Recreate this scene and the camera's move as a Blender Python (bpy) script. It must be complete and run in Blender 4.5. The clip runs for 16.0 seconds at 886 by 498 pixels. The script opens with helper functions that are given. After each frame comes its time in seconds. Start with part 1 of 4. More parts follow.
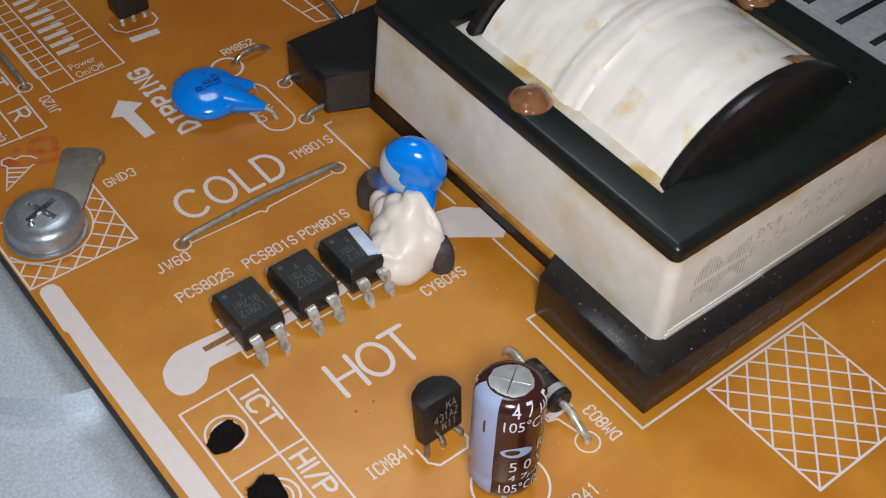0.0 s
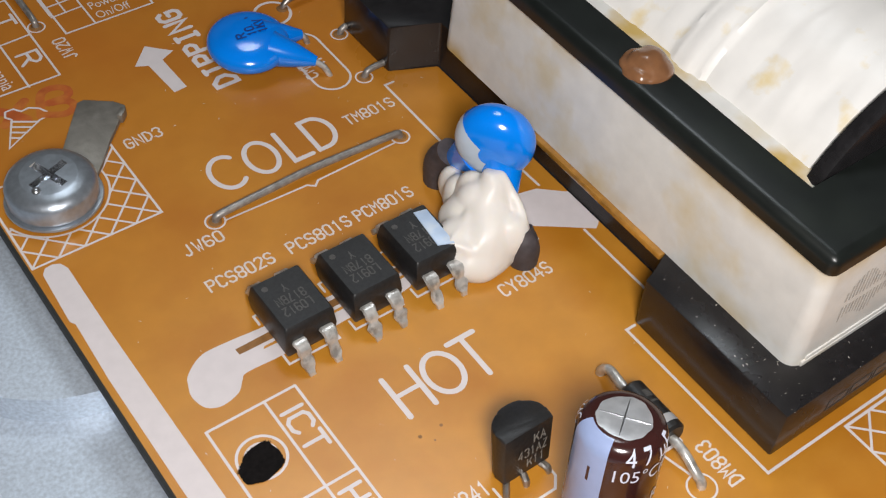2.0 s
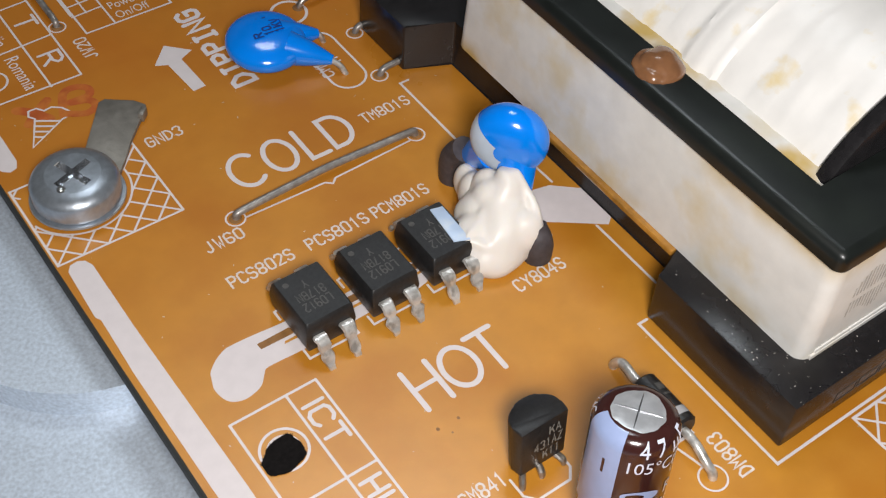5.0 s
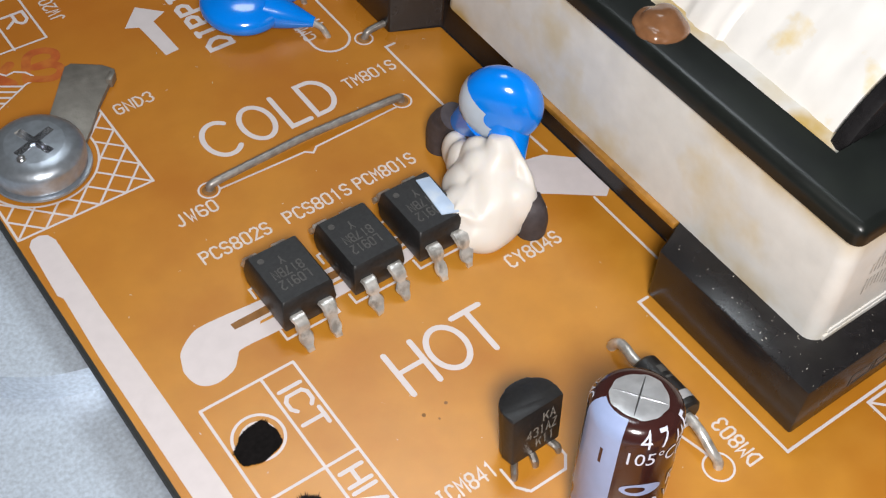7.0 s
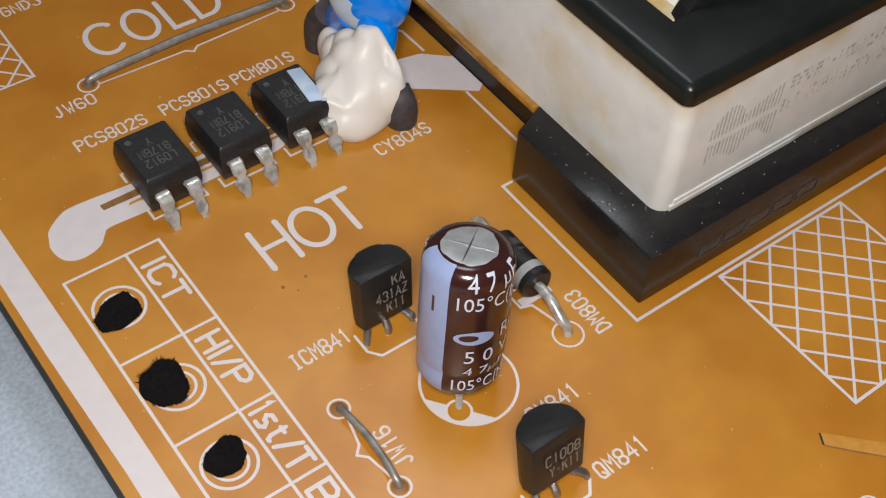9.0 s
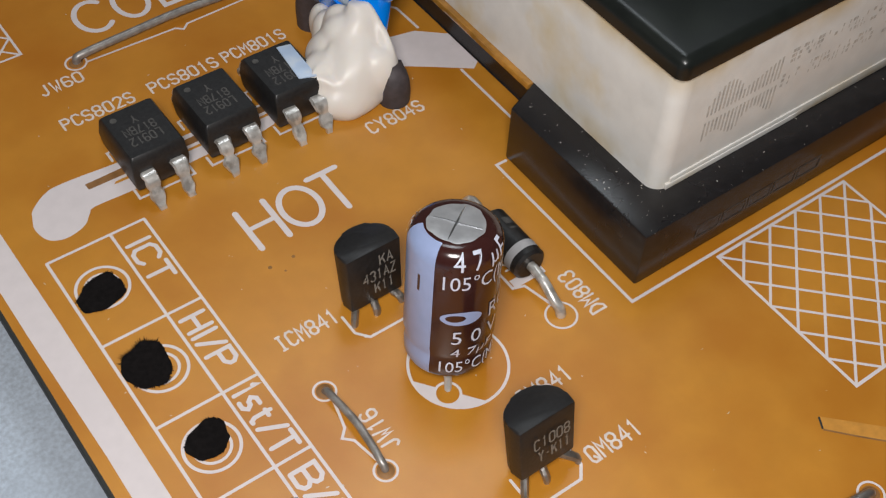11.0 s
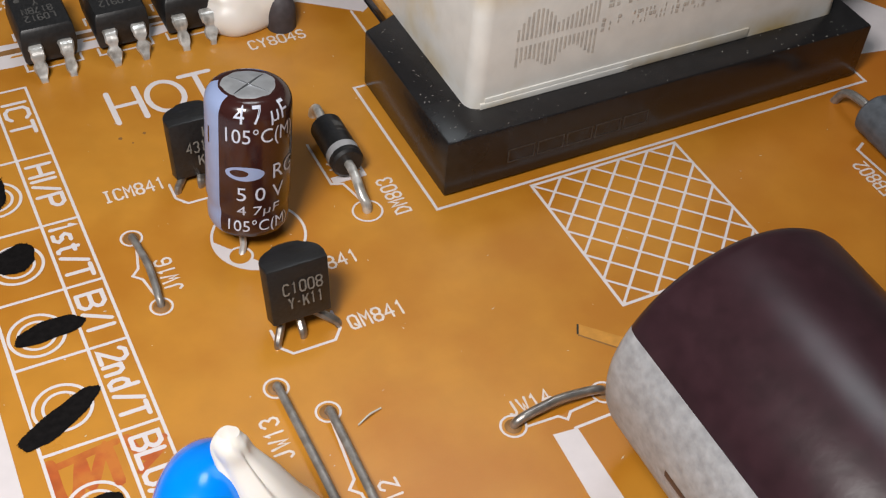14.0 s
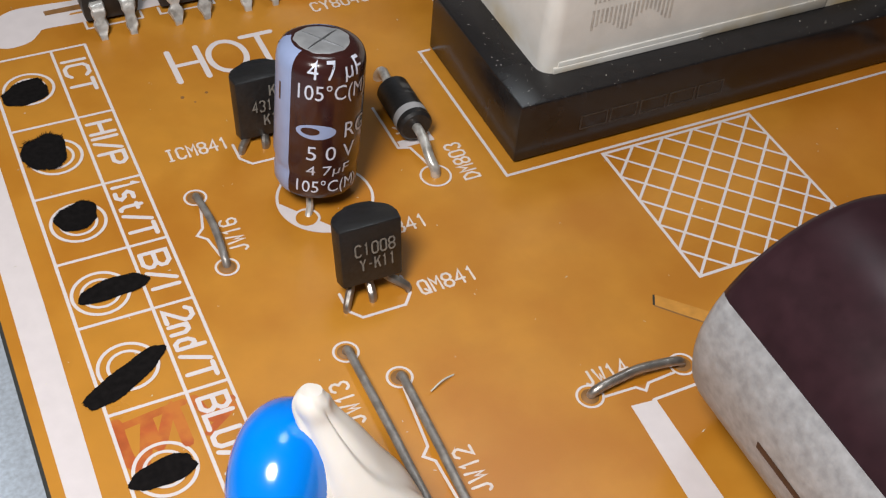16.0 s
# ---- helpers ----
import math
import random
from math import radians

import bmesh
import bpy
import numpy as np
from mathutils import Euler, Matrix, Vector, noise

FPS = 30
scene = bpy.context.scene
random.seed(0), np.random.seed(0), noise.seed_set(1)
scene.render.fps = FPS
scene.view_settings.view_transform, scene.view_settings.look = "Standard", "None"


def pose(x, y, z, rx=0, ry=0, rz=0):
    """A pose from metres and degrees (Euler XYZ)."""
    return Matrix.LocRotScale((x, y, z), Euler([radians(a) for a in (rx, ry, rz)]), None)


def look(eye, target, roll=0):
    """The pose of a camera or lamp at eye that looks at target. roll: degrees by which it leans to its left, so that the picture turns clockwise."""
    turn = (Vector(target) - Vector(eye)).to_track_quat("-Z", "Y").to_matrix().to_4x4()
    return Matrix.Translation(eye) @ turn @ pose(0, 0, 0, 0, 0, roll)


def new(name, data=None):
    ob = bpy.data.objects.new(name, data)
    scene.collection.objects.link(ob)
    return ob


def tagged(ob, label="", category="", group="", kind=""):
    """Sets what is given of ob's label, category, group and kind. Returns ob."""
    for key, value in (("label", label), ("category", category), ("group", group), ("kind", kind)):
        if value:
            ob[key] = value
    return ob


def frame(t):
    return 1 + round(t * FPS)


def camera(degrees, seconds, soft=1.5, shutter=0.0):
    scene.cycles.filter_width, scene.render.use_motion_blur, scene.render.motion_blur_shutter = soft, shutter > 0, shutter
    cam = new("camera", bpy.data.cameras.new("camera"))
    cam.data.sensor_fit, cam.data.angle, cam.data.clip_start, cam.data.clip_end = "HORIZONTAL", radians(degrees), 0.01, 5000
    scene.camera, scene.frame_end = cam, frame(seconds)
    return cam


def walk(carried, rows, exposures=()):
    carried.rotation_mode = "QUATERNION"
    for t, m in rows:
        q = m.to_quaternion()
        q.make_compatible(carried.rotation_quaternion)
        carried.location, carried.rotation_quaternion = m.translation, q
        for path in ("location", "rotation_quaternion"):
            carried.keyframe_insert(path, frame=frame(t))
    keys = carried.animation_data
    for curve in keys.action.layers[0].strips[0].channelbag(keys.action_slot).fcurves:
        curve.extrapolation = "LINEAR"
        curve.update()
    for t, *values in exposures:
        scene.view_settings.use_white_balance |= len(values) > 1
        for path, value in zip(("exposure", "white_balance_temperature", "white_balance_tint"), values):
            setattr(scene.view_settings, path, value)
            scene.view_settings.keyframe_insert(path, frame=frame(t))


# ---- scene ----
cam = camera(39.29, 16.0, soft=1.2)
# the path in centimetres over the board
CM = 0.01
PATH = [
    (0, (-3.038, -4.897, 9.699), (0.349, -0.930, 4.073), 3.17),
    (0.5, (-3.172, -4.634, 9.434), (0.198, -0.595, 3.798), 3.74),
    (1, (-3.112, -4.416, 9.287), (0.203, -0.464, 3.613), 4.38),
    (1.5, (-2.794, -3.773, 8.401), (0.461, 0.105, 2.553), 4.71),
    (2, (-2.440, -3.298, 8.267), (0.787, 0.626, 2.422), 4.76),
    (2.5, (-2.570, -3.335, 8.255), (0.598, 0.560, 2.359), 4.31),
    (3, (-2.521, -3.439, 8.353), (0.631, 0.477, 2.472), 4.23),
    (3.5, (-2.533, -3.445, 8.362), (0.667, 0.475, 2.511), 4.72),
    (4, (-2.629, -3.485, 8.548), (0.532, 0.490, 2.724), 3.97),
    (6.3, (-2.229, -2.826, 7.838), (0.954, 0.954, 1.819), 5.03),
    (6.5, (-2.165, -2.775, 7.650), (0.994, 1.045, 1.633), 4.68),
    (7, (-2.246, -3.035, 7.946), (0.892, 0.775, 1.930), 4.59),
    (7.5, (-2.575, -4.959, 8.161), (0.615, -1.161, 2.175), 5.41),
    (8, (-2.327, -4.693, 7.823), (0.859, -0.899, 1.798), 5.33),
    (8.5, (-1.993, -4.502, 7.673), (1.121, -0.693, 1.633), 4.31),
    (9, (-1.951, -4.422, 7.547), (1.243, -0.602, 1.573), 4.62),
    (9.2, (-1.914, -4.419, 7.534), (1.250, -0.598, 1.524), 4.31),
    (11.3, (-1.730, -4.493, 7.299), (1.385, -0.598, 1.208), 3.69),
    (11.5, (-1.756, -4.424, 7.275), (1.405, -0.693, 1.228), 5.25),
    (12, (-1.600, -5.537, 7.100), (1.861, -1.852, 1.098), 7.98),
    (12.5, (-1.640, -6.164, 6.751), (1.734, -2.421, 0.772), 7.98),
    (13, (-1.404, -6.195, 6.525), (1.993, -2.437, 0.541), 8.12),
    (13.5, (-1.091, -6.815, 6.679), (2.133, -2.737, 0.832), 8.62),
    (14, (-0.607, -7.227, 6.877), (2.109, -2.506, 1.299), 4.98),
    (14.5, (-1.029, -7.041, 6.321), (1.554, -2.265, 0.695), 5.63),
    (15, (-0.844, -7.065, 6.380), (1.738, -2.327, 0.714), 5.18),
    (15.5, (-0.870, -7.037, 6.440), (1.738, -2.286, 0.812), 5.47),
    (16, (-0.947, -7.025, 6.533), (1.674, -2.290, 0.906), 5.51),
]
walk(cam, [(t, look([CM * v for v in eye], [CM * v for v in target], roll)) for t, eye, target, roll in PATH],
     exposures=[(0, 0.03), (0.5, 0.08), (1.5, 0.22), (3.0, 0.24), (4.0, 0.19), (6.5, 0.5), (7.0, 0.4), (7.5, 0.06), (9.0, 0.0), (11.5, -0.22), (12.0, -0.38), (12.5, -0.2), (13.0, -0.18), (13.5, -0.28), (14.0, 0.01), (14.5, -0.03), (15.0, -0.16), (15.5, -0.14), (16.0, -0.04)])

# ---- world and lamps: dim room, added overhead fill, fixed stand-in for the camera's LED ----
world = bpy.data.worlds.new("world")
world.use_nodes = True
world.node_tree.nodes["Background"].inputs[0].default_value = (0.8, 0.88, 1.0, 1)
world.node_tree.nodes["Background"].inputs[1].default_value = 0.25
scene.world = world


def area_lamp(name, eye, target, size, watts, colour):
    data = bpy.data.lights.new(name, "AREA")
    data.shape, data.size, data.energy, data.color = "DISK", size, watts, colour
    lamp = new(name, data)
    lamp.matrix_world = look(eye, target)
    return lamp


# fixed near the path, in place of an LED carried beside the camera
area_lamp("camera_led", (-0.031, -0.057, 0.104), (0.018, -0.004, 0.0), 0.036, 0.173, (1.0, 0.97, 0.95))
# unseen overhead lamp, added as soft fill to lift the dark parts
area_lamp("ambient_lamp", (0.4, 0.6, 1.6), (0.02, 0.0, 0.0), 0.5, 4.4, (0.86, 0.94, 1.0))

# ---- materials ----
MM = 0.001


def material(name, colour, rough=0.5, metal=0.0, vary=0.12, grain=900.0, stain=90.0, bump=0.05, coat=0.0, spec=0.5, second=None, second_at=0.62, sss=0.0):
    """A surface with fine grain, broad stains (towards `second`) and a little relief."""
    m = bpy.data.materials.new(name)
    m.use_nodes = True
    nodes, links = m.node_tree.nodes, m.node_tree.links
    b = nodes["Principled BSDF"]
    place = nodes.new("ShaderNodeNewGeometry")
    fine, broad = nodes.new("ShaderNodeTexNoise"), nodes.new("ShaderNodeTexNoise")
    for n, s, d in ((fine, grain, 4), (broad, stain, 5)):
        n.inputs["Scale"].default_value, n.inputs["Detail"].default_value = s, d
        links.new(place.outputs["Position"], n.inputs["Vector"])
    dark, light = [[max(0.0, c * (1 + s * vary)) for c in colour] for s in (-1, 1)]
    ramp = nodes.new("ShaderNodeValToRGB")
    ramp.color_ramp.elements[0].color, ramp.color_ramp.elements[1].color = (*dark, 1), (*light, 1)
    ramp.color_ramp.elements[0].position, ramp.color_ramp.elements[1].position = 0.3, 0.7
    links.new(fine.outputs["Fac"], ramp.inputs["Fac"])
    edge = nodes.new("ShaderNodeValToRGB")
    edge.color_ramp.elements[0].position, edge.color_ramp.elements[1].position = second_at - 0.07, second_at + 0.1
    links.new(broad.outputs["Fac"], edge.inputs["Fac"])
    mix = nodes.new("ShaderNodeMixRGB")
    mix.inputs["Color2"].default_value = (*(second or [c * (1 - vary) for c in colour]), 1)
    links.new(edge.outputs["Color"], mix.inputs["Fac"])
    links.new(ramp.outputs["Color"], mix.inputs["Color1"])
    links.new(mix.outputs["Color"], b.inputs["Base Color"])
    rr = nodes.new("ShaderNodeMapRange")
    rr.inputs["To Min"].default_value, rr.inputs["To Max"].default_value = max(0.02, rough - 0.08), min(1.0, rough + 0.08)
    links.new(broad.outputs["Fac"], rr.inputs["Value"])
    links.new(rr.outputs["Result"], b.inputs["Roughness"])
    b.inputs["Metallic"].default_value = metal
    b.inputs["Coat Weight"].default_value = coat
    b.inputs["Coat Roughness"].default_value = 0.12
    b.inputs["Specular IOR Level"].default_value = spec
    if sss:
        b.inputs["Subsurface Weight"].default_value = sss
        b.inputs["Subsurface Radius"].default_value = (0.001, 0.0007, 0.0004)
        b.inputs["Subsurface Scale"].default_value = 1.0
    if bump:
        relief = nodes.new("ShaderNodeBump")
        relief.inputs["Strength"].default_value, relief.inputs["Distance"].default_value = bump, 0.0004
        links.new(fine.outputs["Fac"], relief.inputs["Height"])
        links.new(relief.outputs["Normal"], b.inputs["Normal"])
    return m


BOARD = material("board_lacquer", (0.51, 0.222, 0.026), 0.3, vary=0.05, grain=420, stain=75, bump=0.02, second=(0.43, 0.165, 0.013), second_at=0.52)


def redden_falloff(m, colour):
    """Light falloff painted as uneven redder patches round the transformer and board's far end."""
    nodes, links = m.node_tree.nodes, m.node_tree.links
    b = nodes["Principled BSDF"]
    old = b.inputs["Base Color"].links[0].from_socket
    place, axes, patch = nodes.new("ShaderNodeNewGeometry"), nodes.new("ShaderNodeSeparateXYZ"), nodes.new("ShaderNodeTexNoise")
    patch.inputs["Scale"].default_value = 45.0
    links.new(place.outputs["Position"], axes.inputs[0])
    links.new(place.outputs["Position"], patch.inputs["Vector"])
    reach = []
    for axis, low, high in (("X", 0.045, 0.075), ("Y", 0.02, 0.065)):
        n = nodes.new("ShaderNodeMapRange")
        n.inputs["From Min"].default_value, n.inputs["From Max"].default_value = low, high
        links.new(axes.outputs[axis], n.inputs["Value"])
        reach.append(n)
    most, times, mix = nodes.new("ShaderNodeMath"), nodes.new("ShaderNodeMath"), nodes.new("ShaderNodeMixRGB")
    most.operation, times.operation = "MAXIMUM", "MULTIPLY"
    links.new(reach[0].outputs[0], most.inputs[0])
    links.new(reach[1].outputs[0], most.inputs[1])
    links.new(most.outputs[0], times.inputs[0])
    links.new(patch.outputs["Fac"], times.inputs[1])
    links.new(times.outputs[0], mix.inputs["Fac"])
    links.new(old, mix.inputs["Color1"])
    mix.inputs["Color2"].default_value = (*colour, 1)
    links.new(mix.outputs["Color"], b.inputs["Base Color"])


redden_falloff(BOARD, (0.46, 0.125, 0.008))
BOARD_EDGE = material("board_edge", (0.022, 0.024, 0.022), 0.8, grain=1500)
INK = material("white_ink", (0.66, 0.605, 0.61), 0.6, vary=0.03, bump=0.0)
INK_THIN = material("thin_white_ink", (0.66, 0.585, 0.55), 0.6, vary=0.10, grain=1500, bump=0.0)
RED_INK = material("red_pen", (0.44, 0.095, 0.02), 0.35, vary=0.15, stain=500, bump=0.0, second=(0.52, 0.16, 0.024), second_at=0.5)
BLACK_PEN = material("black_pen", (0.006, 0.005, 0.005), 0.9, vary=0.4, bump=0.15, grain=2500, spec=0.12)
COPPER = material("bare_laminate", (0.24, 0.115, 0.035), 0.6, vary=0.2, grain=1200)
EPOXY = material("black_moulding", (0.015, 0.0145, 0.015), 0.42, vary=0.3, grain=3200, bump=0.05)
MARK = material("laser_mark", (0.20, 0.19, 0.17), 0.6, vary=0.3, grain=3000)
MARK_DIM = material("dim_laser_mark", (0.075, 0.072, 0.068), 0.6, vary=0.3, grain=3000)
TIN = material("tinned_wire", (0.42, 0.39, 0.36), 0.36, 0.85, vary=0.25, grain=1500, stain=500, bump=0.2, second=(0.26, 0.23, 0.20))
OLD_TIN = material("dull_wire", (0.33, 0.31, 0.29), 0.42, 0.55, vary=0.25, grain=1500, stain=900, bump=0.2, second=(0.24, 0.22, 0.20), second_at=0.56)
LUG = material("dull_lug", (0.27, 0.25, 0.22), 0.5, 0.6, vary=0.15, grain=1200, stain=300, bump=0.12)
STEEL = material("zinc_steel", (0.40, 0.44, 0.49), 0.34, 0.75, vary=0.12, grain=1500, bump=0.06)
POLISHED = material("polished_recess", (0.72, 0.74, 0.77), 0.14, 0.95, vary=0.1, grain=900, bump=0.1)
SOLDER = material("solder", (0.66, 0.64, 0.61), 0.33, 0.55, vary=0.22, stain=1100, bump=0.25, second=(0.36, 0.34, 0.31), second_at=0.56)
ALU = material("aluminium", (0.52, 0.53, 0.55), 0.36, 0.55, vary=0.1, stain=700, bump=0.12, second=(0.62, 0.63, 0.65), second_at=0.52)
SLEEVE = material("brown_sleeve", (0.040, 0.0125, 0.011), 0.2, vary=0.1, bump=0.02, coat=0.3)
SLEEVE_STRIPE = material("lilac_stripe", (0.31, 0.38, 0.60), 0.3, vary=0.05, bump=0.02, coat=0.2)
SLEEVE_INK = material("sleeve_print", (0.60, 0.63, 0.74), 0.35, vary=0.04, bump=0.0)
BIG_SLEEVE = material("dark_plum_sleeve", (0.030, 0.0125, 0.0165), 0.3, vary=0.2, grain=700, stain=120, bump=0.05, second=(0.040, 0.018, 0.024))
BIG_STRIPE = material("grey_stripe", (0.34, 0.345, 0.36), 0.42, vary=0.2, grain=1400, bump=0.12)
BLUE = material("blue_ceramic", (0.0, 0.22, 0.86), 0.16, vary=0.06, grain=300, bump=0.01, coat=0.5)
BLUE_INK = material("dark_blue_print", (0.0, 0.03, 0.22), 0.4, vary=0.1)
GREASE = material("white_silicone", (0.74, 0.695, 0.645), 0.4, vary=0.03, grain=200, stain=150, bump=0.02, second=(0.68, 0.63, 0.57), sss=0.08)
SMEAR = material("thin_silicone_film", (0.52, 0.60, 0.70), 0.3, vary=0.1, grain=300, stain=300, second=(0.38, 0.53, 0.76), second_at=0.6)
FILM_SHEEN = material("bluish_film_sheen", (0.46, 0.58, 0.76), 0.35, vary=0.08, grain=600, stain=500, second=(0.58, 0.66, 0.76), second_at=0.55)
MOULD_LINE = material("worn_moulding", (0.045, 0.036, 0.030), 0.5, vary=0.4, grain=1800)
RUBBER = material("black_sleeving", (0.055, 0.046, 0.050), 0.6, vary=0.3, grain=1200, bump=0.2)
BOBBIN = material("black_bobbin", (0.014, 0.013, 0.014), 0.26, vary=0.25, grain=1300, bump=0.02, second=(0.022, 0.021, 0.020), second_at=0.66)
FERRITE = material("varnished_ferrite", (0.009, 0.011, 0.010), 0.32, vary=0.2, grain=600, stain=120, bump=0.01, second=(0.011, 0.014, 0.011))
CREAM = material("cream_tape", (0.68, 0.67, 0.64), 0.38, vary=0.06, grain=450, stain=110, bump=0.05, second=(0.60, 0.50, 0.31), second_at=0.63)
TAPE = material("white_winding_tape", (0.80, 0.78, 0.75), 0.36, vary=0.04, grain=300, stain=260, bump=0.05, second=(0.72, 0.56, 0.25), second_at=0.66)


def yellowed(m, low, high, colour):
    """Varnish soaked into the tape along its lower and upper edges, in uneven patches."""
    nodes, links = m.node_tree.nodes, m.node_tree.links
    b = nodes["Principled BSDF"]
    old = b.inputs["Base Color"].links[0].from_socket
    place, axes, patch = nodes.new("ShaderNodeNewGeometry"), nodes.new("ShaderNodeSeparateXYZ"), nodes.new("ShaderNodeTexNoise")
    patch.inputs["Scale"].default_value, patch.inputs["Detail"].default_value = 130.0, 4.0
    links.new(place.outputs["Position"], axes.inputs[0])
    links.new(place.outputs["Position"], patch.inputs["Vector"])
    reach = []
    for start, end in ((low + 0.0022, low), (high - 0.003, high)):
        n = nodes.new("ShaderNodeMapRange")
        n.inputs["From Min"].default_value, n.inputs["From Max"].default_value = start, end
        links.new(axes.outputs["Z"], n.inputs["Value"])
        reach.append(n)
    edge = nodes.new("ShaderNodeMapRange")
    edge.inputs["From Min"].default_value, edge.inputs["From Max"].default_value = 0.46, 0.64
    links.new(patch.outputs["Fac"], edge.inputs["Value"])
    most, times, mix = nodes.new("ShaderNodeMath"), nodes.new("ShaderNodeMath"), nodes.new("ShaderNodeMixRGB")
    most.operation, times.operation = "MAXIMUM", "MULTIPLY"
    links.new(reach[0].outputs[0], most.inputs[0])
    links.new(reach[1].outputs[0], most.inputs[1])
    links.new(most.outputs[0], times.inputs[0])
    links.new(edge.outputs[0], times.inputs[1])
    links.new(times.outputs[0], mix.inputs["Fac"])
    links.new(old, mix.inputs["Color1"])
    mix.inputs["Color2"].default_value = (*colour, 1)
    links.new(mix.outputs["Color"], b.inputs["Base Color"])


yellowed(CREAM, 0.00575, 0.0172, (0.52, 0.36, 0.11))
TAPE_PRINT = material("faded_grey_print", (0.52, 0.50, 0.47), 0.5, vary=0.2, grain=1500, stain=900, second=(0.60, 0.57, 0.52), second_at=0.55)
VARNISH = material("amber_varnish", (0.36, 0.17, 0.03), 0.12, vary=0.3, grain=800, bump=0.1, coat=0.6)
GLUE = material("brown_glue", (0.22, 0.10, 0.045), 0.25, vary=0.2, grain=700, bump=0.15, coat=0.4, sss=0.1)
CREAM_GLUE = material("cream_glue", (0.80, 0.66, 0.46), 0.4, vary=0.05, grain=300, bump=0.05, sss=0.1)
SILVER = material("silver_painted_plastic", (0.55, 0.62, 0.71), 0.4, 0.3, vary=0.16, grain=2800, stain=60, bump=0.04)
BEAD = material("grey_ferrite_bead", (0.075, 0.085, 0.10), 0.45, vary=0.2, grain=1500, bump=0.15)
DIODE_BAND = material("grey_band", (0.36, 0.36, 0.37), 0.45, vary=0.1)
PALE_SLOT = material("pale_bare_laminate", (0.53, 0.24, 0.035), 0.55, vary=0.12, grain=1500)
DUST = material("pale_dust", (0.62, 0.58, 0.52), 0.9, vary=0.2)
SINK = material("grey_casting", (0.40, 0.42, 0.45), 0.45, 0.3, vary=0.15, grain=1200, bump=0.15)
ROOM = material("room_paint", (0.55, 0.53, 0.50), 0.9, grain=8, stain=2, bump=0.0)

# ---- building helpers (all sizes below in millimetres) ----


def finish(bm, name, mat, smooth=True):
    if smooth:
        bmesh.ops.recalc_face_normals(bm, faces=bm.faces[:])
    for v in bm.verts:
        v.co *= MM
    mesh = bpy.data.meshes.new(name)
    bm.to_mesh(mesh)
    bm.free()
    mesh.materials.append(mat)
    if smooth:
        for p in mesh.polygons:
            p.use_smooth = True
        mesh.set_sharp_from_angle(angle=radians(38))
    return mesh


def part(name, bm, mat, parent=None, label="", smooth=True):
    ob = new(name, finish(bm, name, mat, smooth))
    ob.parent = parent
    return tagged(ob, label)


def thing(name, label, category, group="", kind="", at=(0, 0, 0)):
    ob = new(name)
    ob.empty_display_size = 0.002
    ob.location = [v * MM for v in at]
    return tagged(ob, label, category, group, kind)


def box(bm, x0, x1, y0, y1, z0, z1, bevel=0.0, seg=2):
    made = bmesh.ops.create_cube(bm, size=1.0, matrix=Matrix.LocRotScale(((x0 + x1) / 2, (y0 + y1) / 2, (z0 + z1) / 2), None, (x1 - x0, y1 - y0, z1 - z0)))
    if bevel:
        edges = list({e for v in made["verts"] for e in v.link_edges})
        bmesh.ops.bevel(bm, geom=edges, offset=bevel, segments=seg, affect="EDGES", profile=0.5)
    return bm


def prism(bm, points, z0, z1, bevel=0.0):
    low = [bm.verts.new((x, y, z0)) for x, y in points]
    top = [bm.verts.new((x, y, z1)) for x, y in points]
    n = len(points)
    faces = [bm.faces.new(low[::-1]), bm.faces.new(top)]
    faces += [bm.faces.new((low[i], low[(i + 1) % n], top[(i + 1) % n], top[i])) for i in range(n)]
    if bevel:
        bmesh.ops.bevel(bm, geom=list({e for f in faces for e in f.edges}), offset=bevel, segments=2, affect="EDGES", profile=0.5)
    return bm


def tube(bm, points, r, n=10, flat=1.0):
    """A round wire along points; r may be a list."""
    pts = [Vector(p) for p in points]
    rings, side = [], None
    for i, p in enumerate(pts):
        d = (pts[min(i + 1, len(pts) - 1)] - pts[max(i - 1, 0)]).normalized()
        if side is None:
            side = d.orthogonal().normalized()
        side = (side - d * side.dot(d)).normalized()
        up = d.cross(side)
        rad = r[i] if isinstance(r, (list, tuple)) else r
        rings.append([bm.verts.new(p + rad * (math.cos(a) * side + flat * math.sin(a) * up)) for a in (2 * math.pi * k / n for k in range(n))])
    for a, b in zip(rings, rings[1:]):
        for k in range(n):
            bm.faces.new((a[k], a[(k + 1) % n], b[(k + 1) % n], b[k]))
    bm.faces.new(rings[0][::-1])
    bm.faces.new(rings[-1])
    return bm


def smooth_path(points, steps=6):
    """A Catmull-Rom curve through points."""
    p = [Vector(v) for v in points]
    p = [2 * p[0] - p[1]] + p + [2 * p[-1] - p[-2]]
    out = []
    for i in range(1, len(p) - 2):
        for k in range(steps):
            t = k / steps
            out.append(0.5 * (2 * p[i] + t * (p[i + 1] - p[i - 1]) + t * t * (2 * p[i - 1] - 5 * p[i] + 4 * p[i + 1] - p[i + 2]) + t**3 * (3 * p[i] - p[i - 1] - 3 * p[i + 1] + p[i + 2])))
    return out + [p[-2]]


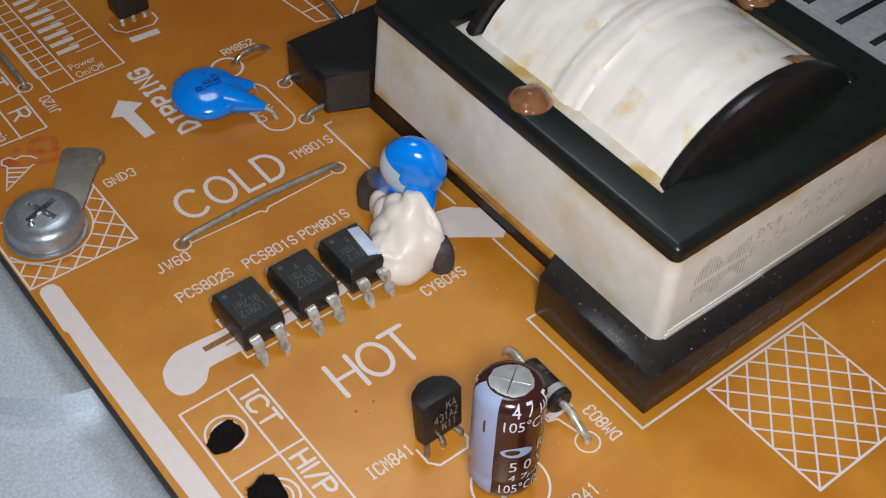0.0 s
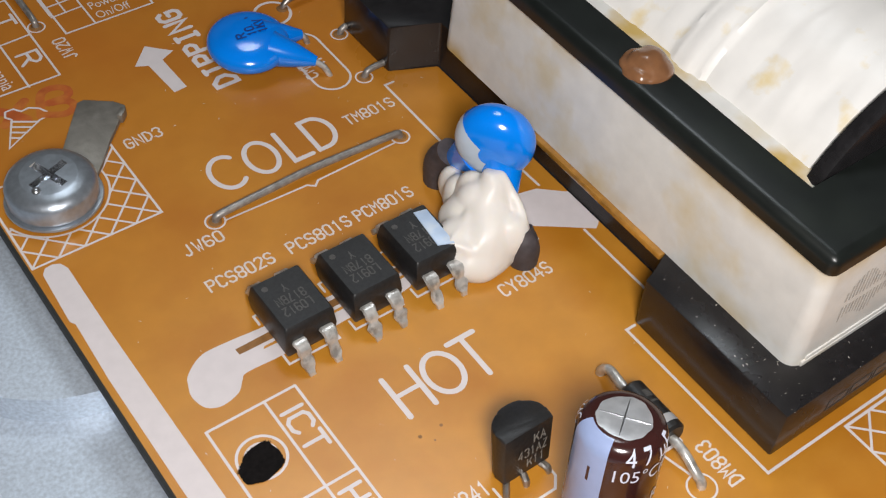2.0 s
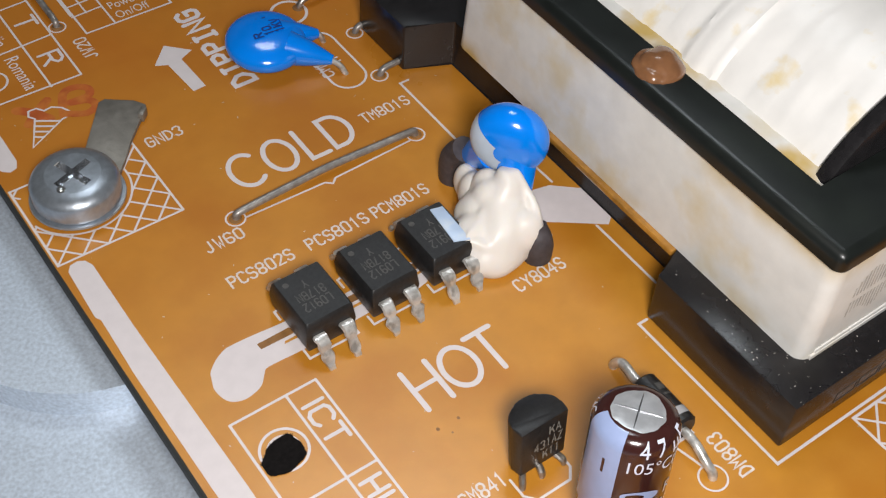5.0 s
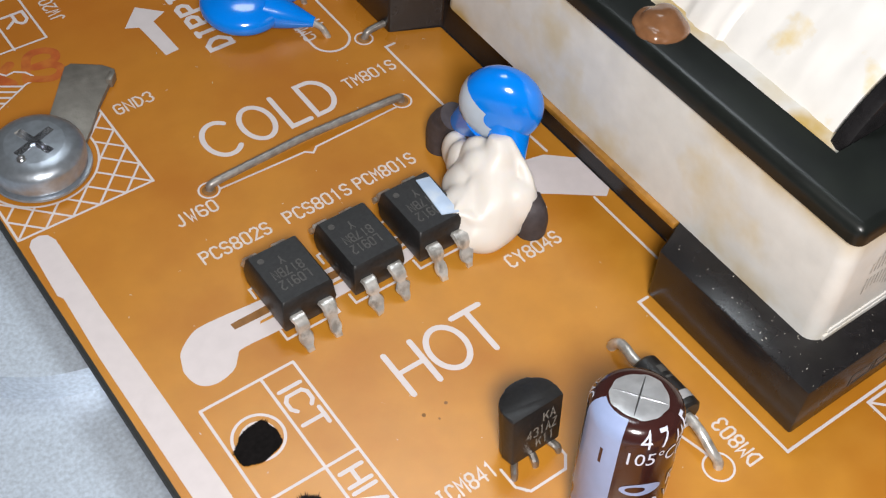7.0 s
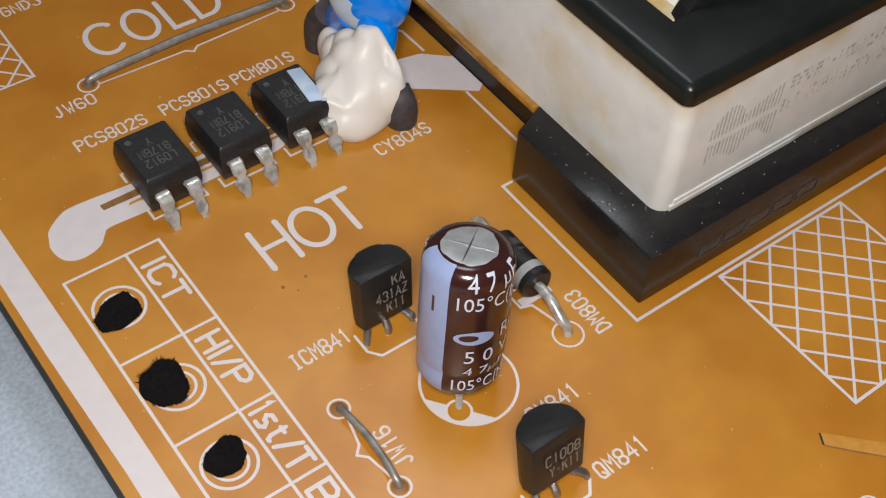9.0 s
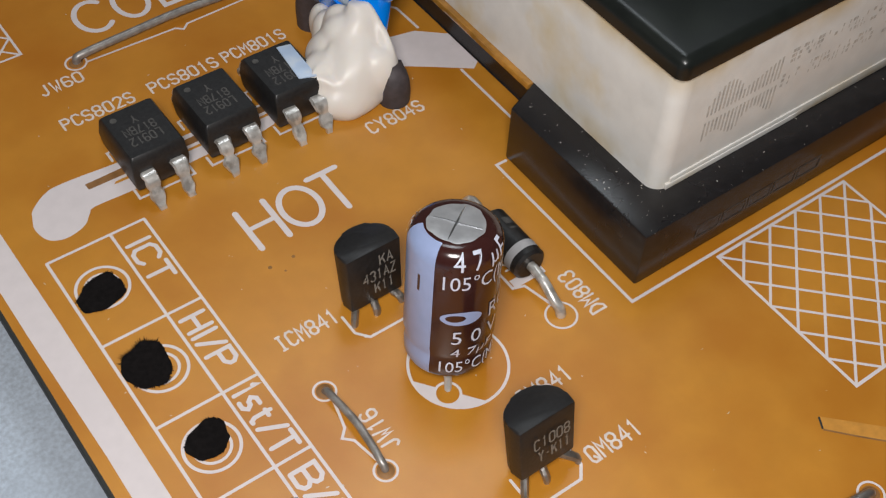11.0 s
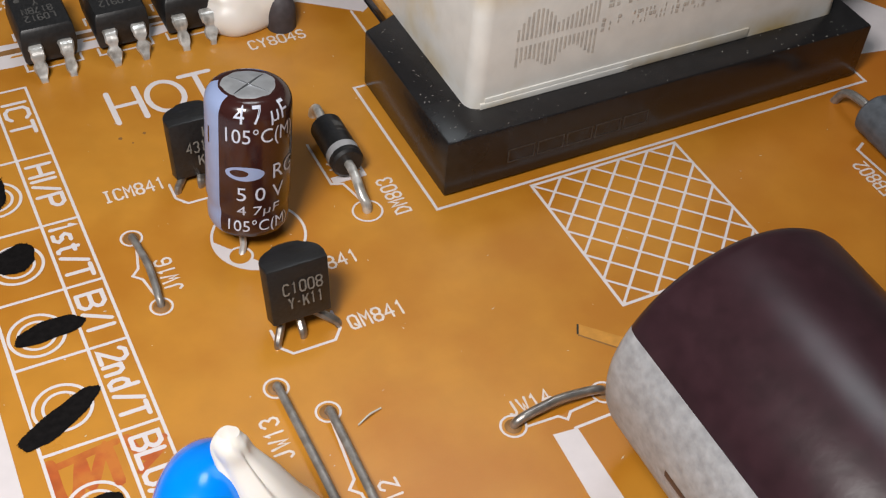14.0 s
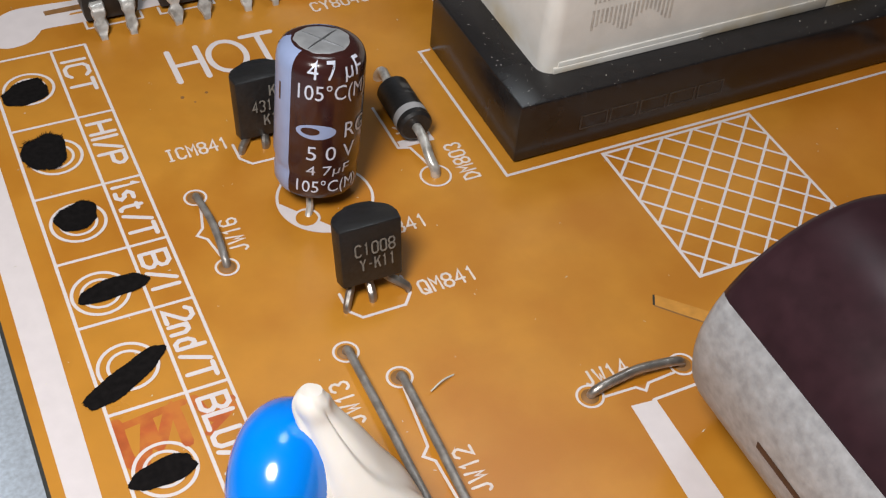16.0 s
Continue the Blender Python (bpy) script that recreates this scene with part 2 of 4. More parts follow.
def lathe(bm, profile, n=48, arc=(0.0, 360.0)):
    """Turns (radius, height) pairs about the z axis."""
    full = arc[1] - arc[0] >= 360
    count = n if full else n + 1
    rings = []
    for r, z in profile:
        if r < 1e-6:
            rings.append([bm.verts.new((0, 0, z))] * count)
        else:
            rings.append([bm.verts.new((r * math.cos(a), r * math.sin(a), z)) for a in (radians(arc[0] + (arc[1] - arc[0]) * k / n) for k in range(count))])
    for a, b in zip(rings, rings[1:]):
        for k in range(count if full else count - 1):
            quad = [a[k], a[(k + 1) % count], b[(k + 1) % count], b[k]]
            quad = [v for i, v in enumerate(quad) if v not in quad[:i]]
            if len(quad) > 2:
                bm.faces.new(quad)
    return bm


def moved(bm, m):
    bmesh.ops.transform(bm, matrix=m, verts=bm.verts[:])
    return bm


INK_Z = 0.02


def stroke(bm, points, width, z=INK_Z, closed=False):
    """A flat inked line with mitred corners."""
    p = [Vector((x, y)) for x, y in points]
    n = len(p)
    left, right = [], []
    for i in range(n):
        a = (p[i] - p[i - 1]).normalized() if (i or closed) else None
        b = (p[(i + 1) % n] - p[i]).normalized() if (i < n - 1 or closed) else None
        a, b = a or b, b or a
        na, nb = Vector((-a.y, a.x)), Vector((-b.y, b.x))
        m = (na + nb).normalized()
        m *= width / 2 / max(0.5, m.dot(na))
        left.append(bm.verts.new((*(p[i] + m), z)))
        right.append(bm.verts.new((*(p[i] - m), z)))
    for i in range(n):
        left[i].co.z = right[i].co.z = z + 0.0007 * i
    for i in range(n if closed else n - 1):
        j = (i + 1) % n
        bm.faces.new((left[i], right[i], right[j], left[j]))
    if not closed and width > 0.18:
        for i, (u, v), way in ((0, (left[0], right[0]), p[0] - p[1]), (n - 1, (right[-1], left[-1]), p[-1] - p[-2])):
            way = way.normalized() * width / 2
            arm = (u.co.xy - v.co.xy) / 2
            tip = [bm.verts.new((*(p[i] + math.cos(a) * arm + math.sin(a) * way), u.co.z)) for a in (0.79, 1.57, 2.36)]
            bm.faces.new((u, *tip, v))
    return bm


def circle(x, y, r, n=40, a0=0.0, a1=360.0, ry=None):
    full = a1 - a0 >= 360
    return [(x + r * math.cos(radians(a0 + (a1 - a0) * k / n)), y + (ry or r) * math.sin(radians(a0 + (a1 - a0) * k / n))) for k in range(n if full else n + 1)]


def fill(bm, points, z=INK_Z):
    f = bm.faces.new([bm.verts.new((x, y, z)) for x, y in points])
    f.normal_update()
    if f.normal.z < 0:
        f.normal_flip()
    bmesh.ops.triangulate(bm, faces=[f])
    return bm


def lettering(text, height, spacing=1.0, bold=0.0):
    """A bmesh of words in the built-in font, cap height given, starting at the origin along x."""
    curve = bpy.data.curves.new("words", "FONT")
    curve.body, curve.size, curve.space_character, curve.offset = text, height / 0.72, spacing, bold
    curve.resolution_u = 3
    ob = new("words", curve)
    dg = bpy.context.evaluated_depsgraph_get()
    mesh = bpy.data.meshes.new_from_object(ob.evaluated_get(dg))
    bm = bmesh.new()
    bm.from_mesh(mesh)
    bpy.data.objects.remove(ob)
    bpy.data.curves.remove(curve)
    bpy.data.meshes.remove(mesh)
    return bm


# single-line pen letters on a grid 4 wide and 6 high: pairs of digits, strokes parted by blanks
PEN_LETTERS = dict(
    A="002640 1232", B="00063645443303 3342413000", C="4536160501103041", D="00062644422000", E="46060040 0333", F="460600 0333", G="45361605011030414323", H="0006 4046 0343", I="1030 1636 2026",
    J="3631201001", K="0006 4602 2440", L="060040", M="0006234640", N="00064046", O="160501103041453616", P="00063645443303", Q="160501103041453616 2240", R="00063645443303 2340",
    S="453616050413334241301001", T="0646 2026", U="060110304146", V="062046", W="0610233046", Y="062346 2320", Z="06460040", s="3414031222312000", t="15112030 0434", n="0004 0314243330", d="3630 33241403011020",
)
PEN_SIGNS = {"0": "160501103041453616", "1": "152620", "2": "05163645440040", "3": "0516364544334241301001", "4": "30360242", "5": "460603334241301001", "6": "4536160501103041423303", "7": "064610",
             "8": "13334445361605041302011030414233", "9": "011030414536160504133344", "/": "0046", "-": "1333"}


NARROW = {"I": 0.18, "/": 0.7, "t": 0.6, "1": 0.5, "s": 0.85, "n": 0.9, "d": 0.9}


def plotted(text, height, length, pen, even=True):
    """Words drawn with a pen, cap height and whole length given, along x from the origin."""
    bm = bmesh.new()
    if not even:
        wide = [NARROW.get(ch, 1.0) for ch in text]
        unit = length / (sum(wide) + 0.34 * (len(text) - 1))
        x = 0.0
        for ch, w in zip(text, wide):
            runs = ["0046"] if ch == "/" else ["2026"] if ch == "I" else (PEN_LETTERS.get(ch) or PEN_SIGNS.get(ch, "")).split()
            for n, run in enumerate(runs):
                pts = [(x + (int(run[k]) / 4 if ch != "I" else 0.5) * w * unit, int(run[k + 1]) / 6 * height) for k in range(0, len(run), 2)]
                loop = len(pts) > 3 and pts[0] == pts[-1]
                stroke(bm, pts[:-1] if loop else pts, pen, 0.004 * n, loop)
            x += (w + 0.34) * unit
        return bm
    pitch = (length + 0.28 * length / len(text)) / len(text)
    wide = pitch * 0.68
    for i, ch in enumerate(text):
        for n, run in enumerate((PEN_LETTERS.get(ch) or PEN_SIGNS.get(ch, "")).split()):
            pts = [(i * pitch + int(run[k]) / 4 * wide, int(run[k + 1]) / 6 * height) for k in range(0, len(run), 2)]
            loop = len(pts) > 3 and pts[0] == pts[-1]
            stroke(bm, pts[:-1] if loop else pts, pen, 0.004 * n, loop)
    return bm


def fitted(text, height, length, bold=0.0):
    """Lettering stretched to a given length."""
    bm = lettering(text, height, 1.0, bold)
    xs = [v.co.x for v in bm.verts]
    k = length / (max(xs) - min(xs))
    for v in bm.verts:
        v.co.x = (v.co.x - min(xs)) * k
    return bm


# ---- unseen room shell, added to close the scene and bounce the ambient lamp ----
for label, dims in (("wall_north", (-1500, 1500, 1500, 1560, -700, 1900)), ("wall_south", (-1500, 1500, -1560, -1500, -700, 1900)), ("wall_east", (1500, 1560, -1560, 1560, -700, 1900)), ("wall_west", (-1560, -1500, -1560, 1560, -700, 1900))):
    tagged(part(label, box(bmesh.new(), *dims), ROOM), "plain painted grey unseen room wall, added to close the scene", "wall", kind="structure")
tagged(part("ceiling", box(bmesh.new(), -1560, 1560, -1560, 1560, 1900, 1960), ROOM), "plain painted grey unseen ceiling, added to close the scene", "ceiling", kind="structure")
tagged(part("floor", box(bmesh.new(), -1560, 1560, -1560, 1560, -60, -40), ROOM), "plain grey unseen bench top, added under the cabinet", "bench", kind="structure")

# ---- silver cabinet under the board ----
cabinet = thing("cabinet_tray", "silver speckled plastic cabinet under the circuit board", "cabinet", kind="structure")
bm = bmesh.new()
box(bm, -160, 200, -220, 260, -40, -9.0, 3)
part("lower_tray", bm, SILVER, cabinet)
bm = bmesh.new()
rim = smooth_path([(-60, 84, 0), (-40, 66, 0), (-28, 50, 0), (-21, 39.5, 0), (-17.2, 34.4, 0), (-15.2, 32.4, 0), (-12.9, 30.8, 0), (-10.2, 29.7, 0), (-7, 29.0, 0), (0, 28.4, 0), (30, 28, 0)], 6)
prism(bm, [(-160, 120)] + [(v.x, v.y) for v in rim] + [(30, 250), (-160, 250)], -14.5, -5.7, 0.45)
part("raised_panel", bm, SILVER, cabinet, "raised panel with a rounded step", smooth=False)
for x, y in ((40, -60), (40, 90), (85, 20)):
    part("board_support", box(bmesh.new(), x - 3, x + 3, y - 3, y + 3, -9.4, -1.62, 0.4), SILVER, cabinet)

# ---- circuit board ----
X0, X1, Y0, Y1 = -9.9, 104.0, -96.0, 130.0
board = thing("circuit_board", "orange-brown lacquered circuit board with white printing", "circuit board")
part("laminate", box(bmesh.new(), X0, X1, Y0, Y1, -1.6, -0.012, 0.12), BOARD_EDGE, board, "near-black cut edge")
part("lacquer", prism(bmesh.new(), [(X0 + 0.25, Y0 + 0.25), (X1 - 0.25, Y0 + 0.25), (X1 - 0.25, Y1 - 0.25), (X0 + 0.25, Y1 - 0.25)], -0.03, 0.0), BOARD, board, "glossy amber lacquer", smooth=False)


def ink(name, bm, mat=None):
    return part(name, bm, mat or INK, board, smooth=False)


def words(text, x, y, height, length, turn=0, mat=None, bold=0.0, even=True):
    plain = any(ch.islower() and ch not in "stnd" for ch in text)
    bm = moved(fitted(text, height, length) if plain else plotted(text, height, length, bold or 0.2, even), Matrix.Translation((x, y, INK_Z)) @ Matrix.Rotation(radians(turn), 4, "Z"))
    return ink("printed_word", bm, mat)


def ring(x, y, r, w=0.28, a0=0.0, a1=360.0, z=INK_Z):
    return ink("printed_ring", stroke(bmesh.new(), circle(x, y, r, 40, a0, a1), w, z, a1 - a0 >= 360))


def line(points, w=0.3, closed=False, z=INK_Z):
    return ink("printed_line", stroke(bmesh.new(), points, w, z, closed))


# edge stripe
ink("edge_stripe", fill(bmesh.new(), [(-8.9, -92), (-7.0, -92), (-6.95, -30), (-6.65, -10), (-6.65, 12), (-6.9, 30), (-6.85, 38.3), (-7.2, 39.1), (-7.8, 39.4), (-8.5, 39.3), (-8.95, 38.7), (-9.2, 32.9), (-8.9, 32.4), (-9.1, 26), (-9.0, 12), (-8.75, 0), (-8.85, -20)]))

ink("edge_stripe", fill(bmesh.new(), [(-9.3, 54.2), (-8.9, 53.0), (-8.3, 52.5), (-7.6, 52.7), (-7.2, 53.6), (-7.1, 66), (-7.2, 110), (-9.3, 110), (-9.2, 70)]))

# big words, drawn with a round-cornered plotter pen
PEN = 0.5


def arc(x, y, rx, ry, a0, a1, n=28):
    return [(x + rx * math.cos(radians(a0 + (a1 - a0) * k / n)), y + ry * math.sin(radians(a0 + (a1 - a0) * k / n))) for k in range(n + 1)]


line([(8.85, 9.7), (8.85, 13.85)], PEN)
line([(11.3, 9.7), (11.3, 13.85)], PEN)
line([(8.85, 11.85), (11.3, 11.85)], 0.42, z=INK_Z + 0.006)
line(arc(13.5, 11.75, 1.55, 2.05, 0, 350), PEN, True)
line([(15.3, 13.8), (17.95, 13.8)], PEN)
line([(16.65, 9.6), (16.65, 13.8)], PEN, z=INK_Z + 0.006)
line(arc(10.05, 40.95, 1.6, 2.1, 48, 312), PEN)
line(arc(13.65, 40.95, 1.45, 2.1, 0, 350), PEN, True)
line([(16.1, 43.0), (16.1, 38.85), (18.0, 38.85)], PEN)
line([(18.8, 38.85), (18.8, 43.0), (19.7, 43.0)] + arc(19.7, 40.92, 1.6, 2.08, 85, -85, 16) + [(19.7, 38.85)], PEN, True)

# designators
for text, x, y, h, length, turn in (
    ("PCS802S", 2.0, 29.3, 1.25, 6.3, 0), ("PCS801S", 9.9, 29.3, 1.25, 6.3, 0), ("PCM801S", 16.9, 29.3, 1.25, 6.0, 0), ("TM801S", 22.9, 40.2, 1.25, 5.4, 0),
    ("JW60", 2.2, 33.9, 1.25, 3.7, 0), ("GND3", 3.9, 48.5, 1.25, 3.6, 0), ("CY804S", 22.6, 15.2, 1.25, 5.3, 0), ("ICM841", 5.2, 0.75, 1.25, 4.9, 0),
    ("QM841", 17.8, -18.8, 1.25, 4.4, 0), ("JW14", 24.7, -30.3, 1.1, 3.3, 0), ("DM803", 27.0, -9.2, 1.25, 4.2, 90), ("JW16", 7.9, -10.1, 1.2, 3.4, 90), ("JW13", 9.9, -27.3, 1.2, 3.5, 90),
    ("JW12", 15.2, -35.0, 1.2, 3.5, 90), ("FB802", 65.4, -22.9, 1.25, 4.1, 90), ("JW20", 5.6, 63.1, 1.2, 3.4, 90), ("DIPPING", 17.2, 51.5, 2.25, 13.1, 90), ("CMF", 24.2, 47.8, 1.1, 2.6, 90), ("CM841", 16.7, -12.6, 1.2, 4.4, 0),
):
    words(text, x, y, h, length, turn, INK_THIN if h < 2 else INK, 0.19 if h < 2 else 0.5)

# table of test points beside the edge stripe
ROWS_Y = (17.3, 8.2, 0.1, -6.9, -13.15, -20.85, -29.5, -37.5, -46.0)
for x in (-5.15, 0.0, 2.85):
    line([(x, 17.3), (x, -46)], 0.24)
for y in ROWS_Y:
    line([(-5.15, y), (2.85, y)], 0.24, z=INK_Z + 0.006)
for text, y, length in (("ICT", 15.6, 4.3), ("HI/P", 7.1, 5.1), ("1st/T", -0.3, 5.9), ("B/I", -8.0, 3.6), ("2nd/T", -13.8, 6.3), ("BLU/T", -21.7, 6.6)):
    words(text, 0.5, y, 1.85, length, -90, INK, 0.34, False)
SPOTS = ((-2.7, 13.0), (-2.55, 4.3), (-2.65, -3.2), (-2.9, -10.5), (-2.85, -17.4), (-2.85, -26.0), (-2.8, -33.8))
for x, y in SPOTS:
    ring(x, y, 1.95, 0.24)
    ring(x, y, 1.3, 0.22)


def ragged(x, y, a, b, turn, seed, hairs=0.05):
    """The outline of a pen blot, with dry brush hairs along its upper and lower ends."""
    rnd = random.Random(seed)
    ph = [rnd.uniform(0, 6.28) for _ in range(5)]
    out = []
    for k in range(150):
        t = 2 * math.pi * k / 150
        r = 1 + 0.07 * math.sin(2 * t + ph[0]) + 0.06 * math.sin(3 * t + ph[1]) + 0.03 * math.sin(7 * t + ph[2]) + rnd.uniform(-0.02, 0.02)
        if k % 2 and abs(math.sin(t)) > 0.45:
            r += hairs * rnd.uniform(0.2, 1.4) * (1.0 if math.sin(t) > 0 else 0.6)
        u = a * r * math.copysign(abs(math.cos(t)) ** 0.88, math.cos(t))
        v = b * r * math.copysign(abs(math.sin(t)) ** 0.88, math.sin(t))
        c, s = math.cos(radians(turn)), math.sin(radians(turn))
        out.append((x + c * u - s * v, y + s * u + c * v))
    return out


for k, (x, y, a, b, turn) in enumerate(((-3.03, 12.57, 1.98, 1.35, 16), (-3.2, 5.05, 1.62, 2.05, 0), (-2.64, -2.6, 1.65, 1.3, 13), (-1.96, -10.4, 2.35, 0.98, 5), (-3.27, -18.3, 3.15, 0.98, 28), (-3.02, -26.2, 2.2, 0.92, 9))):
    bm = fill(bmesh.new(), ragged(x, y, a, b, turn, k, 0.16 if k == 1 else 0.08 if k < 3 else 0.03), 0.075)
    part("pen_blot", bm, BLACK_PEN, board, "black felt pen blot over a test point", smooth=False)
for points, w, z in (
    (((-4.8, -21.6), (-4.7, -24.6), (-3.9, -25.0), (-2.9, -22.0)), 0.8, 0.010), (((-2.9, -22.0), (-2.7, -24.2), (-1.2, -21.7), (-1.0, -24.6)), 0.75, 0.013), (((-4.9, -22.0), (-0.4, -21.5)), 0.55, 0.007),
    (((0.3, -21.5), (1.0, -23.4), (2.5, -22.4)), 0.65, 0.014), (((0.4, -24.4), (2.5, -23.0)), 0.5, 0.007),
    (((-4.5, 59.9), (-3.4, 58.9), (-2.3, 57.2)), 1.1, 0.006), (((-4.3, 57.5), (-2.8, 58.8), (-1.5, 59.7)), 1.0, 0.009),
    (((-1.0, 56.9), (0.2, 59.7), (1.6, 60.0), (2.6, 59.2), (2.2, 58.2), (0.2, 58.2), (1.9, 57.6), (2.2, 56.5), (1.0, 56.0), (-0.8, 57.0)), 0.85, 0.006),
):
    ink("red_pen_scrawl", stroke(bmesh.new(), [(v.x, v.y) for v in smooth_path([(*q, 0) for q in points], 5)], w, z), RED_INK)


def lattice(x0, x1, y0, y1, step, w, frame_w, hole=None):
    """A framed square of crossing diagonal lines, with an optional round gap."""
    for sign in (1, -1):
        bm = bmesh.new()
        span = step * round(((x1 - x0) + (y1 - y0)) / step)
        k = (0.0 if sign < 0 else (x1 - x0) % step) - span if hole else -span
        while k < span:
            cuts = []
            for x in (x0, x1):
                y = y0 + sign * (x - x0) + k
                if y0 <= y <= y1:
                    cuts.append((x, y))
            for y in (y0, y1):
                x = x0 + sign * (y - y0 - k)
                if x0 < x < x1:
                    cuts.append((x, y))
            if len(cuts) >= 2:
                a, b = Vector(min(cuts)), Vector(max(cuts))
                pieces = [(a, b)]
                if hole:
                    c, r = Vector(hole[:2]), hole[2]
                    d = (b - a).normalized()
                    m = (c - a).dot(d)
                    off = (c - a - d * m).length
                    if off < r:
                        h = math.sqrt(r * r - off * off)
                        pieces = [(a, a + d * (m - h)), (a + d * (m + h), b)]
                        pieces = [(p, q) for p, q in pieces if (q - p).dot(d) > 0.2]
                for p, q in pieces:
                    if (q - p).length > 0.2:
                        stroke(bm, [p, q], w, INK_Z + (0.006 if sign > 0 else 0.0))
            k += step
        ink("printed_lattice", bm)
    line([(x0, y0), (x1, y0), (x1, y1), (x0, y1)], frame_w, True, INK_Z + 0.012)


lattice(37.3, 51.45, -24.65, -10.45, 2.85, 0.22, 0.26)
lattice(-9.4, 2.75, 39.75, 50.2, 2.42, 0.2, 0.22, hole=(-4.4, 46.8, 5.0))
line(circle(-4.4, 46.8, 5.0, 40, 200, 380), 0.2, z=INK_Z + 0.018)

# transformer outline
line([(30.0, 43.1), (29.0, 43.1), (29.0, 30.2)], 0.26)
line([(32.3, 28.4), (33.2, 27.2), (33.3, 24.0)], 0.26)
line([(33.3, 17.4), (33.3, 9.2)], 0.26)
line([(29.9, 6.7), (28.95, 6.7), (28.95, -9.95), (73.0, -9.95), (73.0, -7.9), (72.2, -7.9)], 0.26)
# white areas joining the optocouplers


def rounded(points, steps=4):
    """A closed outline drawn softly through points."""
    around = [Vector((*q, 0)) for q in points]
    path = smooth_path([around[-1], *around, around[0]], steps)
    return [(q.x, q.y) for q in path[steps:-steps]] + [(around[-1].x, around[-1].y)]


ink("white_area", fill(bmesh.new(), rounded([(-4.45, 21.2), (-4.35, 20.0), (-3.9, 19.2), (-3.0, 18.8), (-1.9, 18.9), (-1.0, 19.3), (-0.3, 20.1), (0.4, 20.5), (4.0, 20.4), (10.2, 20.6), (16.4, 20.6), (16.4, 23.3), (10.0, 23.5), (3.4, 23.8), (1.0, 24.0), (-1.2, 24.1), (-2.2, 23.9), (-3.2, 23.3), (-4.0, 22.5)])))
ink("white_area", fill(bmesh.new(), [(27.0, 21.6), (29.2, 20.6), (31.2, 19.2), (34.3, 16.9), (36.1, 18.2), (36.0, 21.6), (34.9, 22.0), (32.8, 23.8), (30.9, 24.2), (27.0, 25.2)]))
# slots drawn flat, with a darker brown fill in place of their depth
for x in (2.3, 9.2, 15.4):
    ink("bare_slot", fill(bmesh.new(), [(x - 1.65, 23.0), (x - 1.6, 22.35), (x + 1.5, 22.3), (x + 1.7, 22.6), (x + 1.5, 23.05)], INK_Z + 0.012), COPPER)
for x in (5.98, 12.36, 18.63):
    line([(x - 2.4, 20.3), (x - 2.4, 19.3), (x + 2.4, 19.3), (x + 2.4, 20.3)], 0.22, z=INK_Z + 0.018)
    line([(x - 2.4, 24.1), (x - 2.4, 25.1), (x - 1.7, 25.2)], 0.22, z=INK_Z + 0.018)
    ink("bare_slot", fill(bmesh.new(), [(x - 3.4, 21.75), (x - 3.2, 21.98), (x - 1.9, 22.0), (x - 1.9, 21.72)], INK_Z + 0.012), PALE_SLOT)
# arrow, ground symbol, cone of stripes
ink("printed_arrow", fill(bmesh.new(), [(11.1, 53.2), (12.5, 53.3), (12.35, 58.1), (13.9, 58.8), (11.8, 60.9), (9.6, 58.6), (10.8, 58.0)]))
line([(-5.2, 54.4), (-3.5, 57.9), (-3.9, 58.5), (-3.6, 59.2), (-2.8, 59.2), (-2.3, 58.5), (-1.5, 58.6), (-0.7, 58.0), (-0.3, 57.2), (-0.6, 56.6), (-1.3, 56.5)], 0.2, True)
for k in range(4):
    u = 0.36 + 0.19 * k
    line([(-5.2 + 1.7 * u, 54.4 + 3.5 * u), (-5.2 + 3.9 * u, 54.4 + 2.1 * u)], 0.24, z=INK_Z + 0.006)
# upper tables
line([(2.95, 61.4), (3.2, 92)], 0.22)
line([(-0.25, 61.3), (-0.1, 92)], 0.22)
line([(-9, 61.6), (2.95, 61.4)], 0.22, z=INK_Z + 0.006)
for y in (68.2, 74.6, 81.0, 87.4):
    line([(-9, y - 0.1), (3.05, y + 0.4)], 0.22, z=INK_Z + 0.006)
words("R", 0.45, 66.1, 2.1, 1.9, -90, INK, 0.32)
words("T", 0.5, 72.6, 2.1, 1.9, -90, INK, 0.32)
words("Romania", -2.6, 67.4, 1.5, 5.4, -90, INK, 0.01)
words("Tianjin", -2.6, 73.9, 1.5, 4.3, -90, INK, 0.01)
ring(-4.9, 64.9, 1.5, 0.22)
ring(-4.9, 71.4, 1.5, 0.22)
line([(6.1, 100), (6.1, 66.8), (15.7, 66.7), (15.7, 100)], 0.22)
line([(9.3, 66.9), (9.3, 100)], 0.2, z=INK_Z + 0.006)
line([(5.9, 70.2), (5.9, 100)], 0.22)
line([(7.5, 69.8), (7.5, 100)], 0.18)
for k in range(15):
    y = 69.9 + 1.75 * k
    line([(5.9, y), (9.3, y + 0.1)], 0.2, z=INK_Z + 0.012)
    if k:
        line([(11.9, y + 0.2), (15.7, y + 0.4)], 0.16, z=INK_Z + 0.012)
for word, y, length in (("On/Off", 67.25, 3.7), ("Power", 69.0, 3.3), ("5.3V", 70.75, 2.8)):
    words(word, 9.9 if y < 70 else 10.3, y, 1.25, length, 0, INK_THIN, 0.01)
rnd = random.Random(5)
